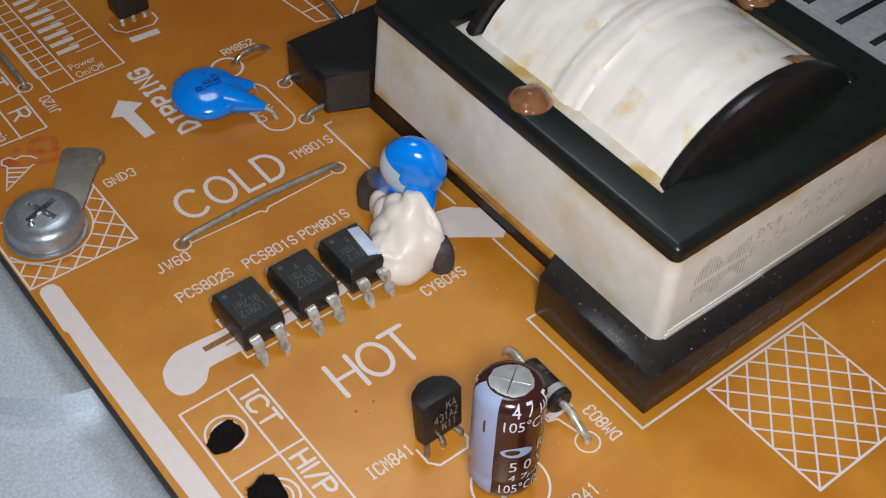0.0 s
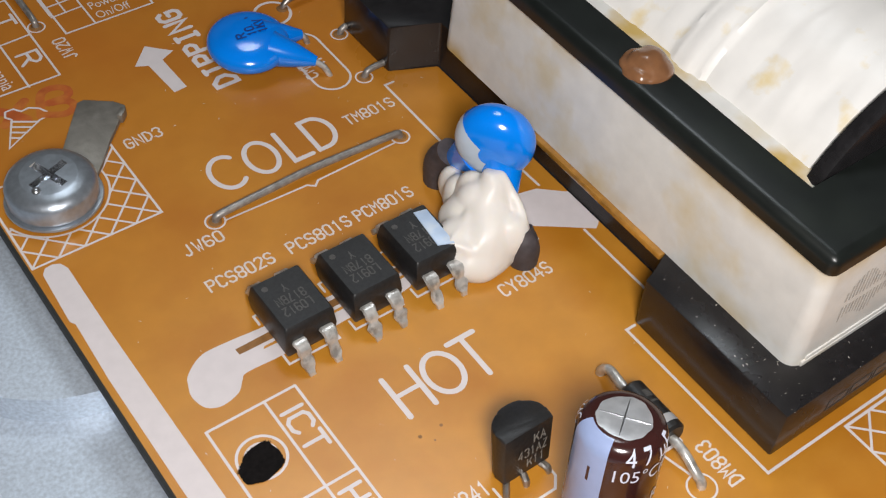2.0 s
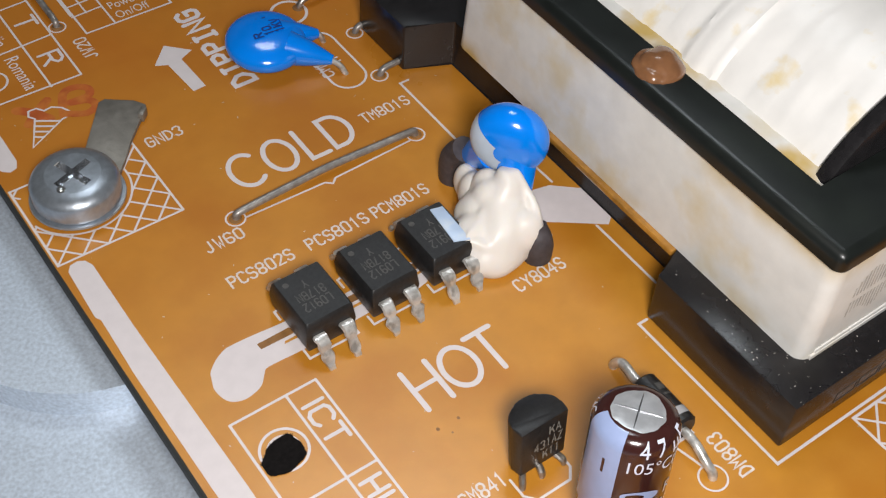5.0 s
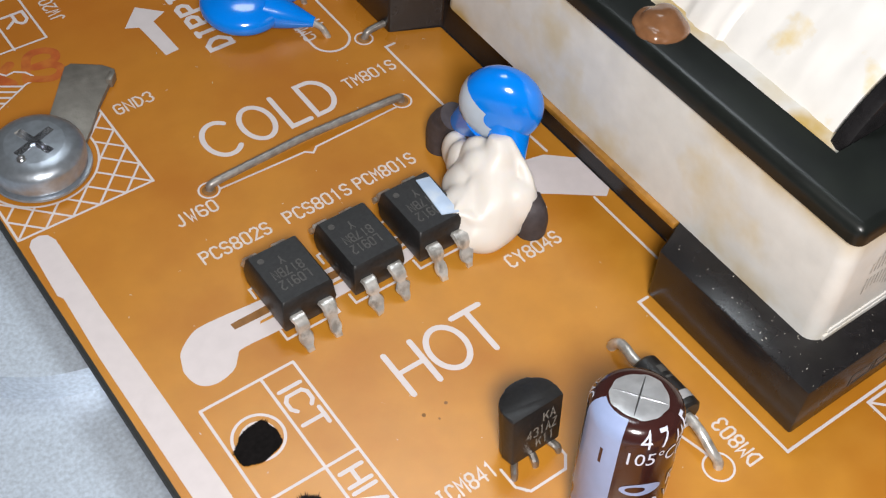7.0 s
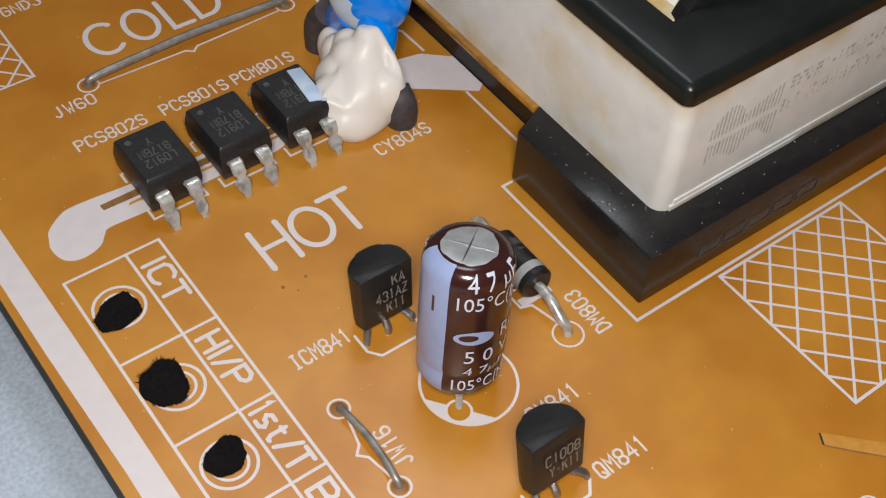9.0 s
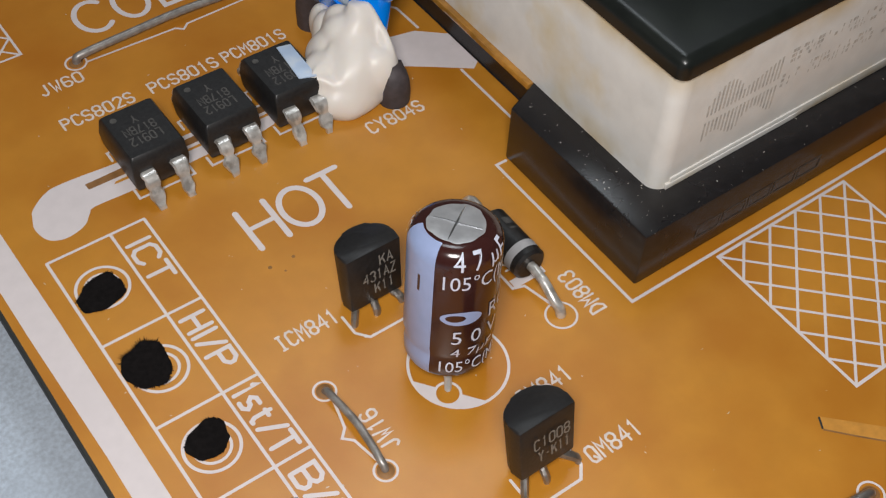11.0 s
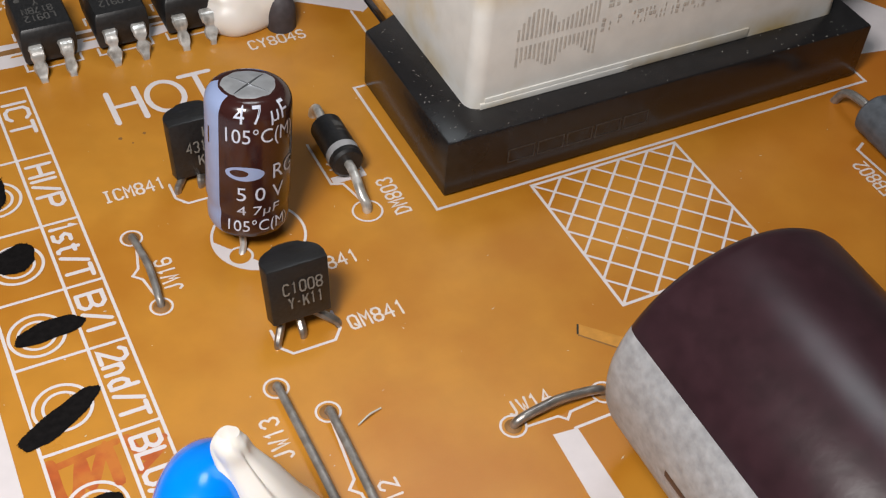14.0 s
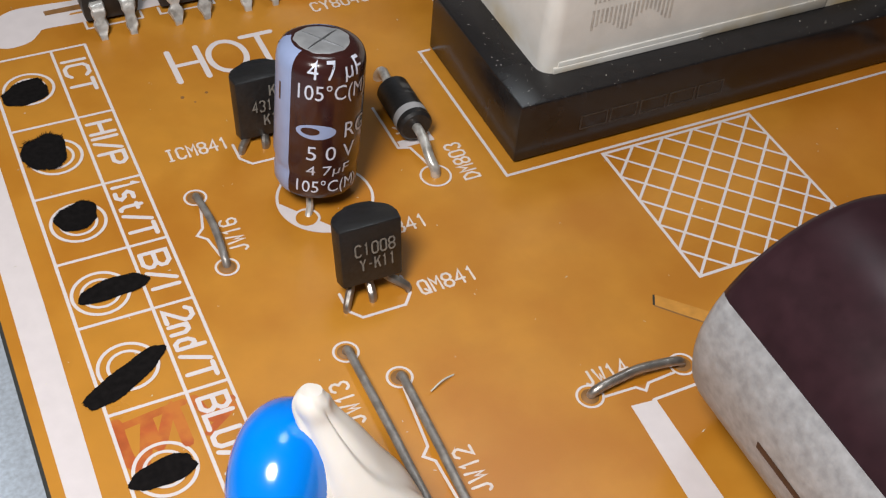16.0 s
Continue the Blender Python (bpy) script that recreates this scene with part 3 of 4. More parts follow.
for k in range(14):
    ink("printed_bar", fill(bmesh.new(), [(9.9, 72.5 + 1.75 * k), (9.9 + rnd.uniform(1.6, 3.6), 72.6 + 1.75 * k), (13.0, 73.4 + 1.75 * k), (9.9, 73.3 + 1.75 * k)]), INK_THIN)

# pads and outlines round the small parts
for x, y, r in ((6.15, 36.2, 0.95), (26.1, 36.25, 0.95), (23.75, -7.95, 1.25), (5.9, -3.75, 0.85), (5.9, -11.3, 0.85), (10.8, -21.6, 0.9), (13.3, -24.9, 0.9), (24.35, -31.1, 0.95), (31.6, -31.1, 0.95), (29.4, 52.1, 0.9), (39.4, 52.1, 0.9), (27.9, 45.2, 0.9), (13.0, -38.0, 0.95), (10.9, -36.5, 0.9), (4.0, 69.3, 0.9)):
    ring(x, y, r * 0.94, 0.17)
ring(25.3, 58.6, 1.9, 0.32)
line([(7.0, 35.85), (15.3, 35.6), (15.9, 35.1), (16.5, 35.6), (25.2, 35.85)], 0.2)
line([(6.0, -4.7), (5.45, -7.0), (4.85, -7.6), (5.45, -8.2), (5.85, -10.3)], 0.2)
line([(13.2, -25.9), (12.75, -30.6), (12.15, -31.2), (12.75, -31.8), (12.9, -37.0)], 0.2)
line([(25.3, -31.5), (27.6, -31.6), (28.1, -32.1), (28.6, -31.6), (30.7, -31.5)], 0.2)
line(arc(25.2, 52.6, 1.9, 1.9, 0, 180, 12) + arc(25.2, 47.0, 1.9, 1.9, 180, 360, 12), 0.24, True)
line([(24.6, 49.3), (25.8, 49.3)], 0.2, z=INK_Z + 0.006)
line([(24.6, 49.9), (25.8, 49.9)], 0.2, z=INK_Z + 0.006)
for cx, y in ((14.65, -19.2), (12.7, -1.7)):
    line([(cx - 2.35, y + 2.6), (cx - 2.35, y + 0.9), (cx - 1.6, y), (cx + 1.6, y), (cx + 2.35, y + 0.9), (cx + 2.35, y + 2.6)], 0.22)
line(circle(14.9, -7.2, 3.6, 48), 0.22, True)
ink("polarity_mark", fill(bmesh.new(), arc(14.9, -7.2, 3.6, 3.6, 168, 268, 24)), INK)
ink("pad_gap", fill(bmesh.new(), circle(12.85, -8.75, 0.92, 28), INK_Z + 0.01), BOARD)
ring(12.85, -8.75, 0.92, 0.2, z=INK_Z + 0.018)
line([(22.3, 1.2), (22.3, -4.0), (23.2, -4.3), (23.75, -6.6)], 0.22)
line([(22.3, -4.0), (25.3, -4.0), (25.3, -2.9)], 0.22, z=INK_Z + 0.006)
words("K", 24.0, -2.4, 1.1, 0.9, 90, INK_THIN, 0.2)
ink("printed_bar", fill(bmesh.new(), [(22.5, -3.9), (25.2, -3.9), (25.2, -3.3), (22.5, -3.3)], INK_Z + 0.012))
# outline of the big capacitor: a broad white stripe with a thin return
ink("white_stripe", fill(bmesh.new(), [(26.5, -32.8), (28.35, -33.0), (28.2, -47), (27.9, -52), (28.1, -70), (25.8, -70), (26.0, -52), (25.9, -46)]))
line([(28.2, -32.95), (34, -32.9)], 0.22, z=INK_Z + 0.006)
line([(66.9, -16.9), (65.9, -17.4), (66.2, -24.5), (69.2, -24.6)], 0.26)
ink("routed_slot", fill(bmesh.new(), [(33.2, -24.9), (32.6, -25.8), (35.8, -29.1), (36.7, -28.4)], 0.008), PALE_SLOT)
line([(33.15, -24.9), (32.65, -25.75)], 0.16, z=0.014).data.materials[0] = BOARD_EDGE
line([(32.65, -25.8), (34.2, -27.5), (35.75, -29.1)], 0.14, z=0.012).data.materials[0] = COPPER
ink("white_area", fill(bmesh.new(), [(75.0, -6.4), (79.5, -7.2), (83.0, -2.0), (80.0, 3.0), (75.0, 1.0)]))
for x, y, r in ((8.4, 7.8, 0.17), (10.4, 7.75, 0.15), (9.2, 6.9, 0.1), (64.0, -8.0, 0.3)):
    ink("pin_prick", fill(bmesh.new(), circle(x, y, r, 12), 0.012), COPPER if r < 0.29 else INK)
# loose dust and fibres
rnd = random.Random(11)
bm = bmesh.new()
for _ in range(260):
    x, y = rnd.uniform(-9, 75), rnd.uniform(-50, 60)
    s, a = rnd.uniform(0.03, 0.085), rnd.uniform(0, 3.1)
    u, v = s * rnd.uniform(1, 2.5), s * 0.6
    fill(bm, [(x + c * u * math.cos(a) - d * v * math.sin(a), y + c * u * math.sin(a) + d * v * math.cos(a)) for c, d in ((1, 0), (0.2, 1), (-1, 0.3), (-0.3, -1))], 0.05)
tagged(part("dust_specks", bm, DUST, smooth=False), "pale dust specks scattered on the board", "dust", kind="stuff")
bm = tube(bmesh.new(), smooth_path([(14.7, -26.8, 0.1), (15.7, -26.4, 0.3), (16.7, -26.1, 0.1)]), 0.06, 5)
tagged(part("fibre", bm, DUST), "thin pale plastic fibre lying on the board", "fibre")


# ---- jumper wires ----
def jumper(a, b, lift=0.7, r=0.28, mat=OLD_TIN, bow=(0, 0), label="dull tinned jumper wire soldered flat on the board"):
    wire = thing("jumper_wire", label, "wire", "jumper wires")
    a, b = Vector((*a, 0)), Vector((*b, 0))
    d = (b - a).normalized()
    up = Vector((0, 0, 1))
    side = Vector((bow[0], bow[1], 0))
    pts = [a - 0.6 * up, a + 0.12 * d + 0.25 * up, a + 0.7 * d + lift * 0.85 * up, a.lerp(b, 0.3) + lift * up + side * 0.6, a.lerp(b, 0.5) + (lift + 0.05) * up + side, a.lerp(b, 0.75) + (lift - 0.05) * up + side * 0.6, b - 0.7 * d + lift * 0.85 * up, b - 0.12 * d + 0.25 * up, b - 0.6 * up]
    part("wire", tube(bmesh.new(), smooth_path(pts), r), mat, wire)
    for p in (a, b):
        hole = lathe(bmesh.new(), [(0.62, 0.016), (0.42, 0.10), (0.0, 0.14)], 20)
        part("solder_ring", moved(hole, Matrix.Translation(p)), COPPER, wire)
    return wire


jumper((6.15, 36.2), (26.1, 36.25), 0.8, 0.36, bow=(0, 0.25), label="long dull jumper wire between two pads")
jumper((5.9, -3.75), (5.9, -11.3), 0.7, bow=(0.2, 0))
jumper((10.8, -21.6), (10.9, -36.5), 0.75, 0.3, label="long dull jumper wire beside a blue capacitor")
jumper((13.3, -24.9), (13.0, -38.0), 0.75, 0.3)
jumper((24.35, -31.1), (31.6, -31.1), 0.8, 0.34, TIN, bow=(0, 0.25), label="shiny bent jumper wire beside a big capacitor")
jumper((29.4, 52.1), (39.4, 52.1), 0.9, 0.34)
jumper((27.9, 45.2), (37.5, 45.2), 0.9, 0.34)
jumper((4.0, 69.3), (4.0, 84.0), 0.8, 0.34)
jumper((26.6, 58.8), (31.2, 58.9), 0.9, 0.34, TIN)
jumper((41.2, 56.2), (42.4, 66.0), 1.4, 0.45, TIN)


# ---- optocouplers ----
def ribbon(bm, x, path, thick):
    """A flat bent pin: (y, z, width) points in the plane across x."""
    rings = []
    for i, (y, z, w) in enumerate(path):
        a, b = path[max(i - 1, 0)], path[min(i + 1, len(path) - 1)]
        d = Vector((b[0] - a[0], b[1] - a[1])).normalized()
        n = Vector((-d.y, d.x)) * thick / 2
        h, e = w / 2, w / 2 * 0.8
        rings.append([bm.verts.new(p) for p in ((x - h, y, z), (x - e, y + n.x, z + n.y), (x + e, y + n.x, z + n.y), (x + h, y, z), (x + e, y - n.x, z - n.y), (x - e, y - n.x, z - n.y))])
    for a, b in zip(rings, rings[1:]):
        for k in range(6):
            bm.faces.new((a[k], a[(k + 1) % 6], b[(k + 1) % 6], b[k]))
    bm.faces.new(rings[0])
    bm.faces.new(rings[-1])
    return bm


PIN_RND = random.Random(21)


def optocoupler(x, y, rows, label):
    chip = thing("optocoupler", label, "chip", "optocouplers in a row", at=(x, y, 0))
    bm = bmesh.new()
    zs = ((0.5, 2.16, 2.84), (0.95, 2.28, 2.96), (2.2, 2.4, 3.1), (3.66, 2.28, 2.8), (3.9, 2.12, 2.6))
    rings = []
    for z, hx, hy in zs:
        rings.append([bm.verts.new(p) for p in ((-hx, -hy, z), (hx, -hy, z), (hx, hy, z), (-hx, hy, z))])
    for a, b in zip(rings, rings[1:]):
        for k in range(4):
            bm.faces.new((a[k], a[(k + 1) % 4], b[(k + 1) % 4], b[k]))
    bm.faces.new(rings[0][::-1])
    bm.faces.new(rings[-1])
    corner = [e for e in bm.edges if abs(e.verts[0].co.z - e.verts[1].co.z) > 0.1]
    bmesh.ops.bevel(bm, geom=corner, offset=0.15, segments=2, affect="EDGES", profile=0.5)
    body = part("body", bm, EPOXY, chip)
    part("notch_dot", moved(lathe(bmesh.new(), [(0.28, 3.935), (0.2, 3.925), (0, 3.922)], 16), Matrix.Translation((-1.45, 1.75, 0))), MARK_DIM, body)
    for k, text in enumerate(rows):
        part("marking", moved(plotted(text, 0.85, 2.6 if len(text) > 1 else 0.5, 0.13), Matrix.Translation((1.2 if len(text) > 1 else 0.2, -0.75 + 1.15 * (len(rows) - 1 - k), 3.92)) @ Matrix.Rotation(math.pi, 4, "Z")), MARK_DIM, body, smooth=False)
    for sx in (-1.27, 1.27):
        for s in (-1, 1):
            j = [PIN_RND.uniform(0.88, 1.14) for _ in range(4)]
            shape = [(2.6, 2.25, 1.3), (3.3, 2.32, 1.32), (3.75, 2.22, 1.3 * j[0]), (4.0, 1.85, 1.2), (4.14, 1.45, 0.86 * j[1]), (4.4, 1.05, 1.2 * j[2]), (4.72, 0.55, 1.0 * j[3]), (4.95, 0.22, 0.7), (5.1, -0.4, 0.55)]
            path = smooth_path([(s * py, pz, pw) for py, pz, pw in shape], 3)
            pin = ribbon(bmesh.new(), sx, [tuple(q) for q in path], 0.42)
            for v in pin.verts:
                v.co += 0.09 * noise.noise_vector(v.co * 1.7 + Vector((x, y, 0)))
            part("pin", pin, SOLDER, chip)
    return chip


optocoupler(5.85, 22.5, ("Y", "817BN", "L0912"), "black four-pin optocoupler chip with faint laser marking")
optocoupler(12.28, 22.45, ("Y", "817BN", "L0912"), "black four-pin optocoupler chip in the middle of a row")
optocoupler(18.5, 22.4, ("Y", "817BN", "L0912"), "black four-pin optocoupler chip half under white silicone")


# ---- small transistors ----
def transistor(x, y, z, foot, lean, sway, lines, feet, label):
    t = thing("transistor", label, "transistor", "small plastic transistors")
    bm = bmesh.new()
    outline = [(-2.35, -1.25), (2.35, -1.25)] + [(2.4 * math.cos(radians(a)), 1.75 * math.sin(radians(a))) for a in range(-10, 191, 12)]
    outline = [(px, py) for px, py in outline]
    prism(bm, outline, foot, 4.7, 0.2)
    for v in bm.verts:
        k = 0.945 + 0.03 * v.co.z / 4.7
        v.co.x *= k
        v.co.y = v.co.y * k + (0.14 * (1 - v.co.z / 4.7) if v.co.y < 0 else 0)
    m = Matrix.Translation((x, y, z)) @ Matrix.Rotation(radians(lean), 4, "X") @ Matrix.Rotation(radians(sway), 4, "Y")
    body = part("body", moved(bm, m), EPOXY, t)
    for k, (text, px, length) in enumerate(lines):
        face = m @ Matrix.Translation((px, -1.275 + 0.01, 2.45 - 1.25 * (k - (len(lines) - 2) * 0.55))) @ Matrix.Rotation(radians(90), 4, "X")
        part("marking", moved(plotted(text, 0.92, length, 0.13), face @ Matrix.Translation((0, 0, 0.06))), MARK, body, smooth=False)
    for px, (fx, fy) in zip((-1.3, 0, 1.3), feet):
        top, knee = m @ Vector((px, -0.1, 0.3)), m @ Vector((px, -0.1, -0.55))
        part("lead", tube(bmesh.new(), smooth_path([top, knee, Vector((fx, fy, 0.35)), Vector((fx, fy - 0.1, -0.5))], 4), [0.36] * 9 + [0.32] * 4, 8, 0.8), TIN, t)
    return t


transistor(14.35, -16.75, 1.65, -0.15, -12, 0, (("C1008", -1.25, 2.9), ("Y-K11", -0.95, 2.55)), ((12.3, -18.1), (14.3, -17.9), (16.9, -17.9)), "black plastic transistor with three splayed leads")
transistor(13.1, 1.45, 1.05, -0.55, -8, 0, (("KA", 0.35, 1.1), ("431AZ", -1.1, 2.7), ("K11", -0.25, 1.6)), ((10.8, -0.1), (12.7, -0.1), (14.8, -0.1)), "black plastic regulator behind a brown capacitor")


# ---- brown electrolytic capacitor ----
can = thing("electrolytic_capacitor", "brown sleeved electrolytic capacitor with pale stripe and lettering", "capacitor")
R = 3.16
CAN = Matrix.Translation((14.45, -6.35, 1.6)) @ Matrix.Rotation(radians(-6.5), 4, "X") @ Matrix.Rotation(radians(5.5), 4, "Y")


def can_profile(grow=0.0):
    return [(R * 0.80, 0.0), (R * 0.90 + grow, 0.1), (R * 0.96 + grow, 0.5), (R * 0.97 + grow, 1.3), (R * 0.945 + grow, 1.85), (R * 0.95 + grow, 2.15), (R + grow, 2.8), (R + grow, 10.2), (R * 0.985 + grow, 10.6), (R * 0.94 + grow, 10.98), (R * 0.87 + grow, 11.26), (R * 0.78 + grow, 11.44), (R * 0.68, 11.53), (R * 0.60, 11.55)]


sleeve = part("sleeve", moved(lathe(bmesh.new(), can_profile(), 64), CAN), SLEEVE, can)
part("stripe", moved(lathe(bmesh.new(), [(r + 0.012, z) for r, z in can_profile()[1:-1]], 18, (146, 209)), CAN), SLEEVE_STRIPE, sleeve, "pale lilac polarity stripe")
part("minus_sign", moved(lathe(bmesh.new(), [(R + 0.03, 7.6), (R + 0.03, 9.0)], 2, (186, 190)), CAN), SLEEVE, sleeve)
part("rubber_seal", moved(lathe(bmesh.new(), [(0, 0.15), (R * 0.82, 0.12)], 32), CAN), RUBBER, can)
# the sleeve has shrunk unevenly round the bare top
bm = lathe(bmesh.new(), [(R * 0.63, 11.53), (R * 0.585, 11.57), (R * 0.3, 11.59), (0, 11.555)], 72)
for v in bm.verts:
    a = math.atan2(v.co.y, v.co.x)
    k = 1 + 0.025 * math.sin(3 * a + 0.6) + 0.02 * math.sin(5 * a) + 0.012 * math.sin(11 * a + 1)
    if v.co.xy.length > R * 0.5:
        v.co.x, v.co.y = v.co.x * k, v.co.y * k
part("can_top", moved(bm, CAN), ALU, can, "bare aluminium top with a scored cross")
for a in (35, 125):
    bm = tube(bmesh.new(), [(-R * 0.56, 0, 11.57), (-R * 0.3, 0, 11.595), (0, 0, 11.57), (R * 0.3, 0, 11.595), (R * 0.56, 0, 11.57)], [0.04, 0.08, 0.1, 0.08, 0.04], 8, 0.5)
    part("vent_score", moved(bm, CAN @ Matrix.Rotation(radians(a), 4, "Z")), POLISHED, can)


def sleeve_radius(z):
    """The sleeve's radius at a height."""
    prof = can_profile()
    for (r0, z0), (r1, z1) in zip(prof, prof[1:]):
        if z0 <= z <= z1:
            return r0 + (r1 - r0) * (z - z0) / (z1 - z0)
    return prof[-1][0]


def wrapped(bm, radius, angle, z):
    """Bends flat words round the can; angle is where they begin."""
    for v in bm.verts:
        a = radians(angle) + v.co.x / R
        q = sleeve_radius(z + v.co.y) + radius
        v.co = Vector((q * math.cos(a), q * math.sin(a), z + v.co.y))
    return moved(bm, CAN)


for text, h, length, angle, z in (("4 7 \u00b5F", 1.25, 4.2, 231, 10.2), ("105\u00b0C(M)", 1.2, 5.5, 220, 8.55), ("RG", 1.3, 2.1, 284, 5.3), ("5 0 V", 1.2, 3.7, 235, 3.6), ("4 7\u00b5F", 0.9, 3.3, 235, 2.25), ("105\u00b0C(M)", 1.0, 5.1, 222, 0.75), ("X4C", 0.75, 2.0, 104, 10.5)):
    bm = fitted(text, h, length, 0.0)
    bmesh.ops.subdivide_edges(bm, edges=[e for e in bm.edges if e.calc_length() > 0.2], cuts=3)
    part("lettering", wrapped(bm, 0.09 if z > 9 else 0.045, angle, z), SLEEVE_INK, sleeve, smooth=False)
bm = fill(bmesh.new(), circle(1.45, 0.55, 1.45, 36, ry=0.6), 0)
part("oval_mark", wrapped(bm, 0.03, 219, 5.4), SLEEVE_STRIPE, sleeve, smooth=False)
bm = fill(bmesh.new(), circle(1.05, 0.6, 0.68, 24, ry=0.3), 0)
part("oval_centre", wrapped(bm, 0.05, 219, 5.4), SLEEVE, sleeve, smooth=False)
for foot, top in (((12.9, -8.7), (-0.9, -0.9)), ((16.6, -5.8), (1.0, 0.9))):
    part("lead", tube(bmesh.new(), [CAN @ Vector((*top, 0.3)), Vector((foot[0] * 0.7 + 14.55 * 0.3, foot[1] * 0.7 - 6.35 * 0.3, 0.45)), Vector((*foot, -0.4))], 0.28, 8), SOLDER, can)

# ---- diode ----
diode = thing("diode", "black axial diode with grey band and bent leads", "diode")
DA, DB = Vector((24.2, 4.6, 0)), Vector((23.75, -7.95, 0))
d0, d1 = Vector((24.0, 1.3, 1.5)), Vector((23.8, -4.0, 1.75))
axis = (d1 - d0).normalized()
turn = axis.to_track_quat("Z", "Y").to_matrix().to_4x4()
L = (d1 - d0).length
part("body", moved(lathe(bmesh.new(), [(0, 0), (1.15, 0.0), (1.36, 0.2), (1.38, L - 0.2), (1.15, L), (0, L)], 32), Matrix.Translation(d0) @ turn), EPOXY, diode)
part("band", moved(lathe(bmesh.new(), [(1.4, L - 1.45), (1.4, L - 0.7)], 32), Matrix.Translation(d0) @ turn), DIODE_BAND, diode, "grey cathode band")
part("lead", tube(bmesh.new(), smooth_path([d1 - 0.1 * axis, d1 + 0.8 * axis, d1 + Vector((-0.1, -1.8, -0.1)), d1 + Vector((-0.2, -3.0, -0.6)), DB + Vector((0, 0.2, 0.45)), DB - Vector((0, 0, 0.5))]), 0.4, 10), SOLDER, diode)
part("lead", tube(bmesh.new(), smooth_path([d0 + 0.1 * axis, d0 - 0.9 * axis, DA + Vector((0, -0.9, 1.4)), DA + Vector((0, -0.1, 0.5)), DA - Vector((0, 0, 0.5))]), 0.42, 10), SOLDER, diode)
for k, (a, b) in enumerate(((1.2, 1.9), (2.3, 2.5))):
    part("marking", moved(lathe(bmesh.new(), [(1.39, a), (1.39, b)], 5, (50, 85)), Matrix.Translation(d0) @ turn), MARK_DIM, diode)


# ---- ceramic disc capacitors and their silicone ----
def disc(name, label, centre, diameter, thick, matrix, tails, neck=(0.46, 0.38, 0.2)):
    c = thing(name, label, "capacitor", "blue ceramic capacitors")
    bm = bmesh.new()
    r = diameter / 2
    prof = [(0, -thick / 2)] + [(r * math.sin(radians(a)) ** 0.75 if a else 0, -thick / 2 * math.cos(radians(a)) ** 0.9 if a < 90 else thick / 2 * abs(math.cos(radians(a))) ** 0.9) for a in range(10, 180, 10)] + [(0, thick / 2)]
    lathe(bm, prof, 48)
    m = Matrix.Translation(centre) @ matrix
    moved(bm, m)
    body = part("body", bm, BLUE, c)
    for a, b in tails:
        a, b = Vector(a), Vector(b)
        part("coated_neck", tube(bmesh.new(), smooth_path([a, a.lerp(b, 0.5), b]), [v.x * thick for v in smooth_path([(neck[0], 0, 0), (neck[1], 0, 0), (neck[2], 0, 0)])], 24), BLUE, c)
    return c, body


def lump(name, label, pieces, mat, category, voxel=0.22, rough=0.35, soften=5, parent=None):
    """Soft squeezed paste: ellipsoids melted into one skin."""
    bm = bmesh.new()
    for c, r, *rot in pieces:
        m = Matrix.LocRotScale(c, Euler([radians(a) for a in (rot[0] if rot else (0, 0, 0))]), r)
        bmesh.ops.create_icosphere(bm, subdivisions=3, radius=1.0, matrix=m)
    ob = part(name, bm, mat, parent)
    skin = ob.modifiers.new("skin", "REMESH")
    skin.mode, skin.voxel_size, skin.use_smooth_shade = "VOXEL", voxel * MM, True
    soft = ob.modifiers.new("soft", "SMOOTH")
    soft.factor, soft.iterations = 0.6, soften
    tex = bpy.data.textures.new(name + "_folds", "MARBLE")
    tex.noise_scale, tex.noise_depth, tex.turbulence, tex.marble_type = 3.5 * MM, 1, 9.0, "SHARP"
    fold = ob.modifiers.new("folds", "DISPLACE")
    fold.texture, fold.strength, fold.mid_level, fold.texture_coords = tex, rough * 1.6 * MM, 0.5, "LOCAL"
    return tagged(ob, label, category) if not parent else ob


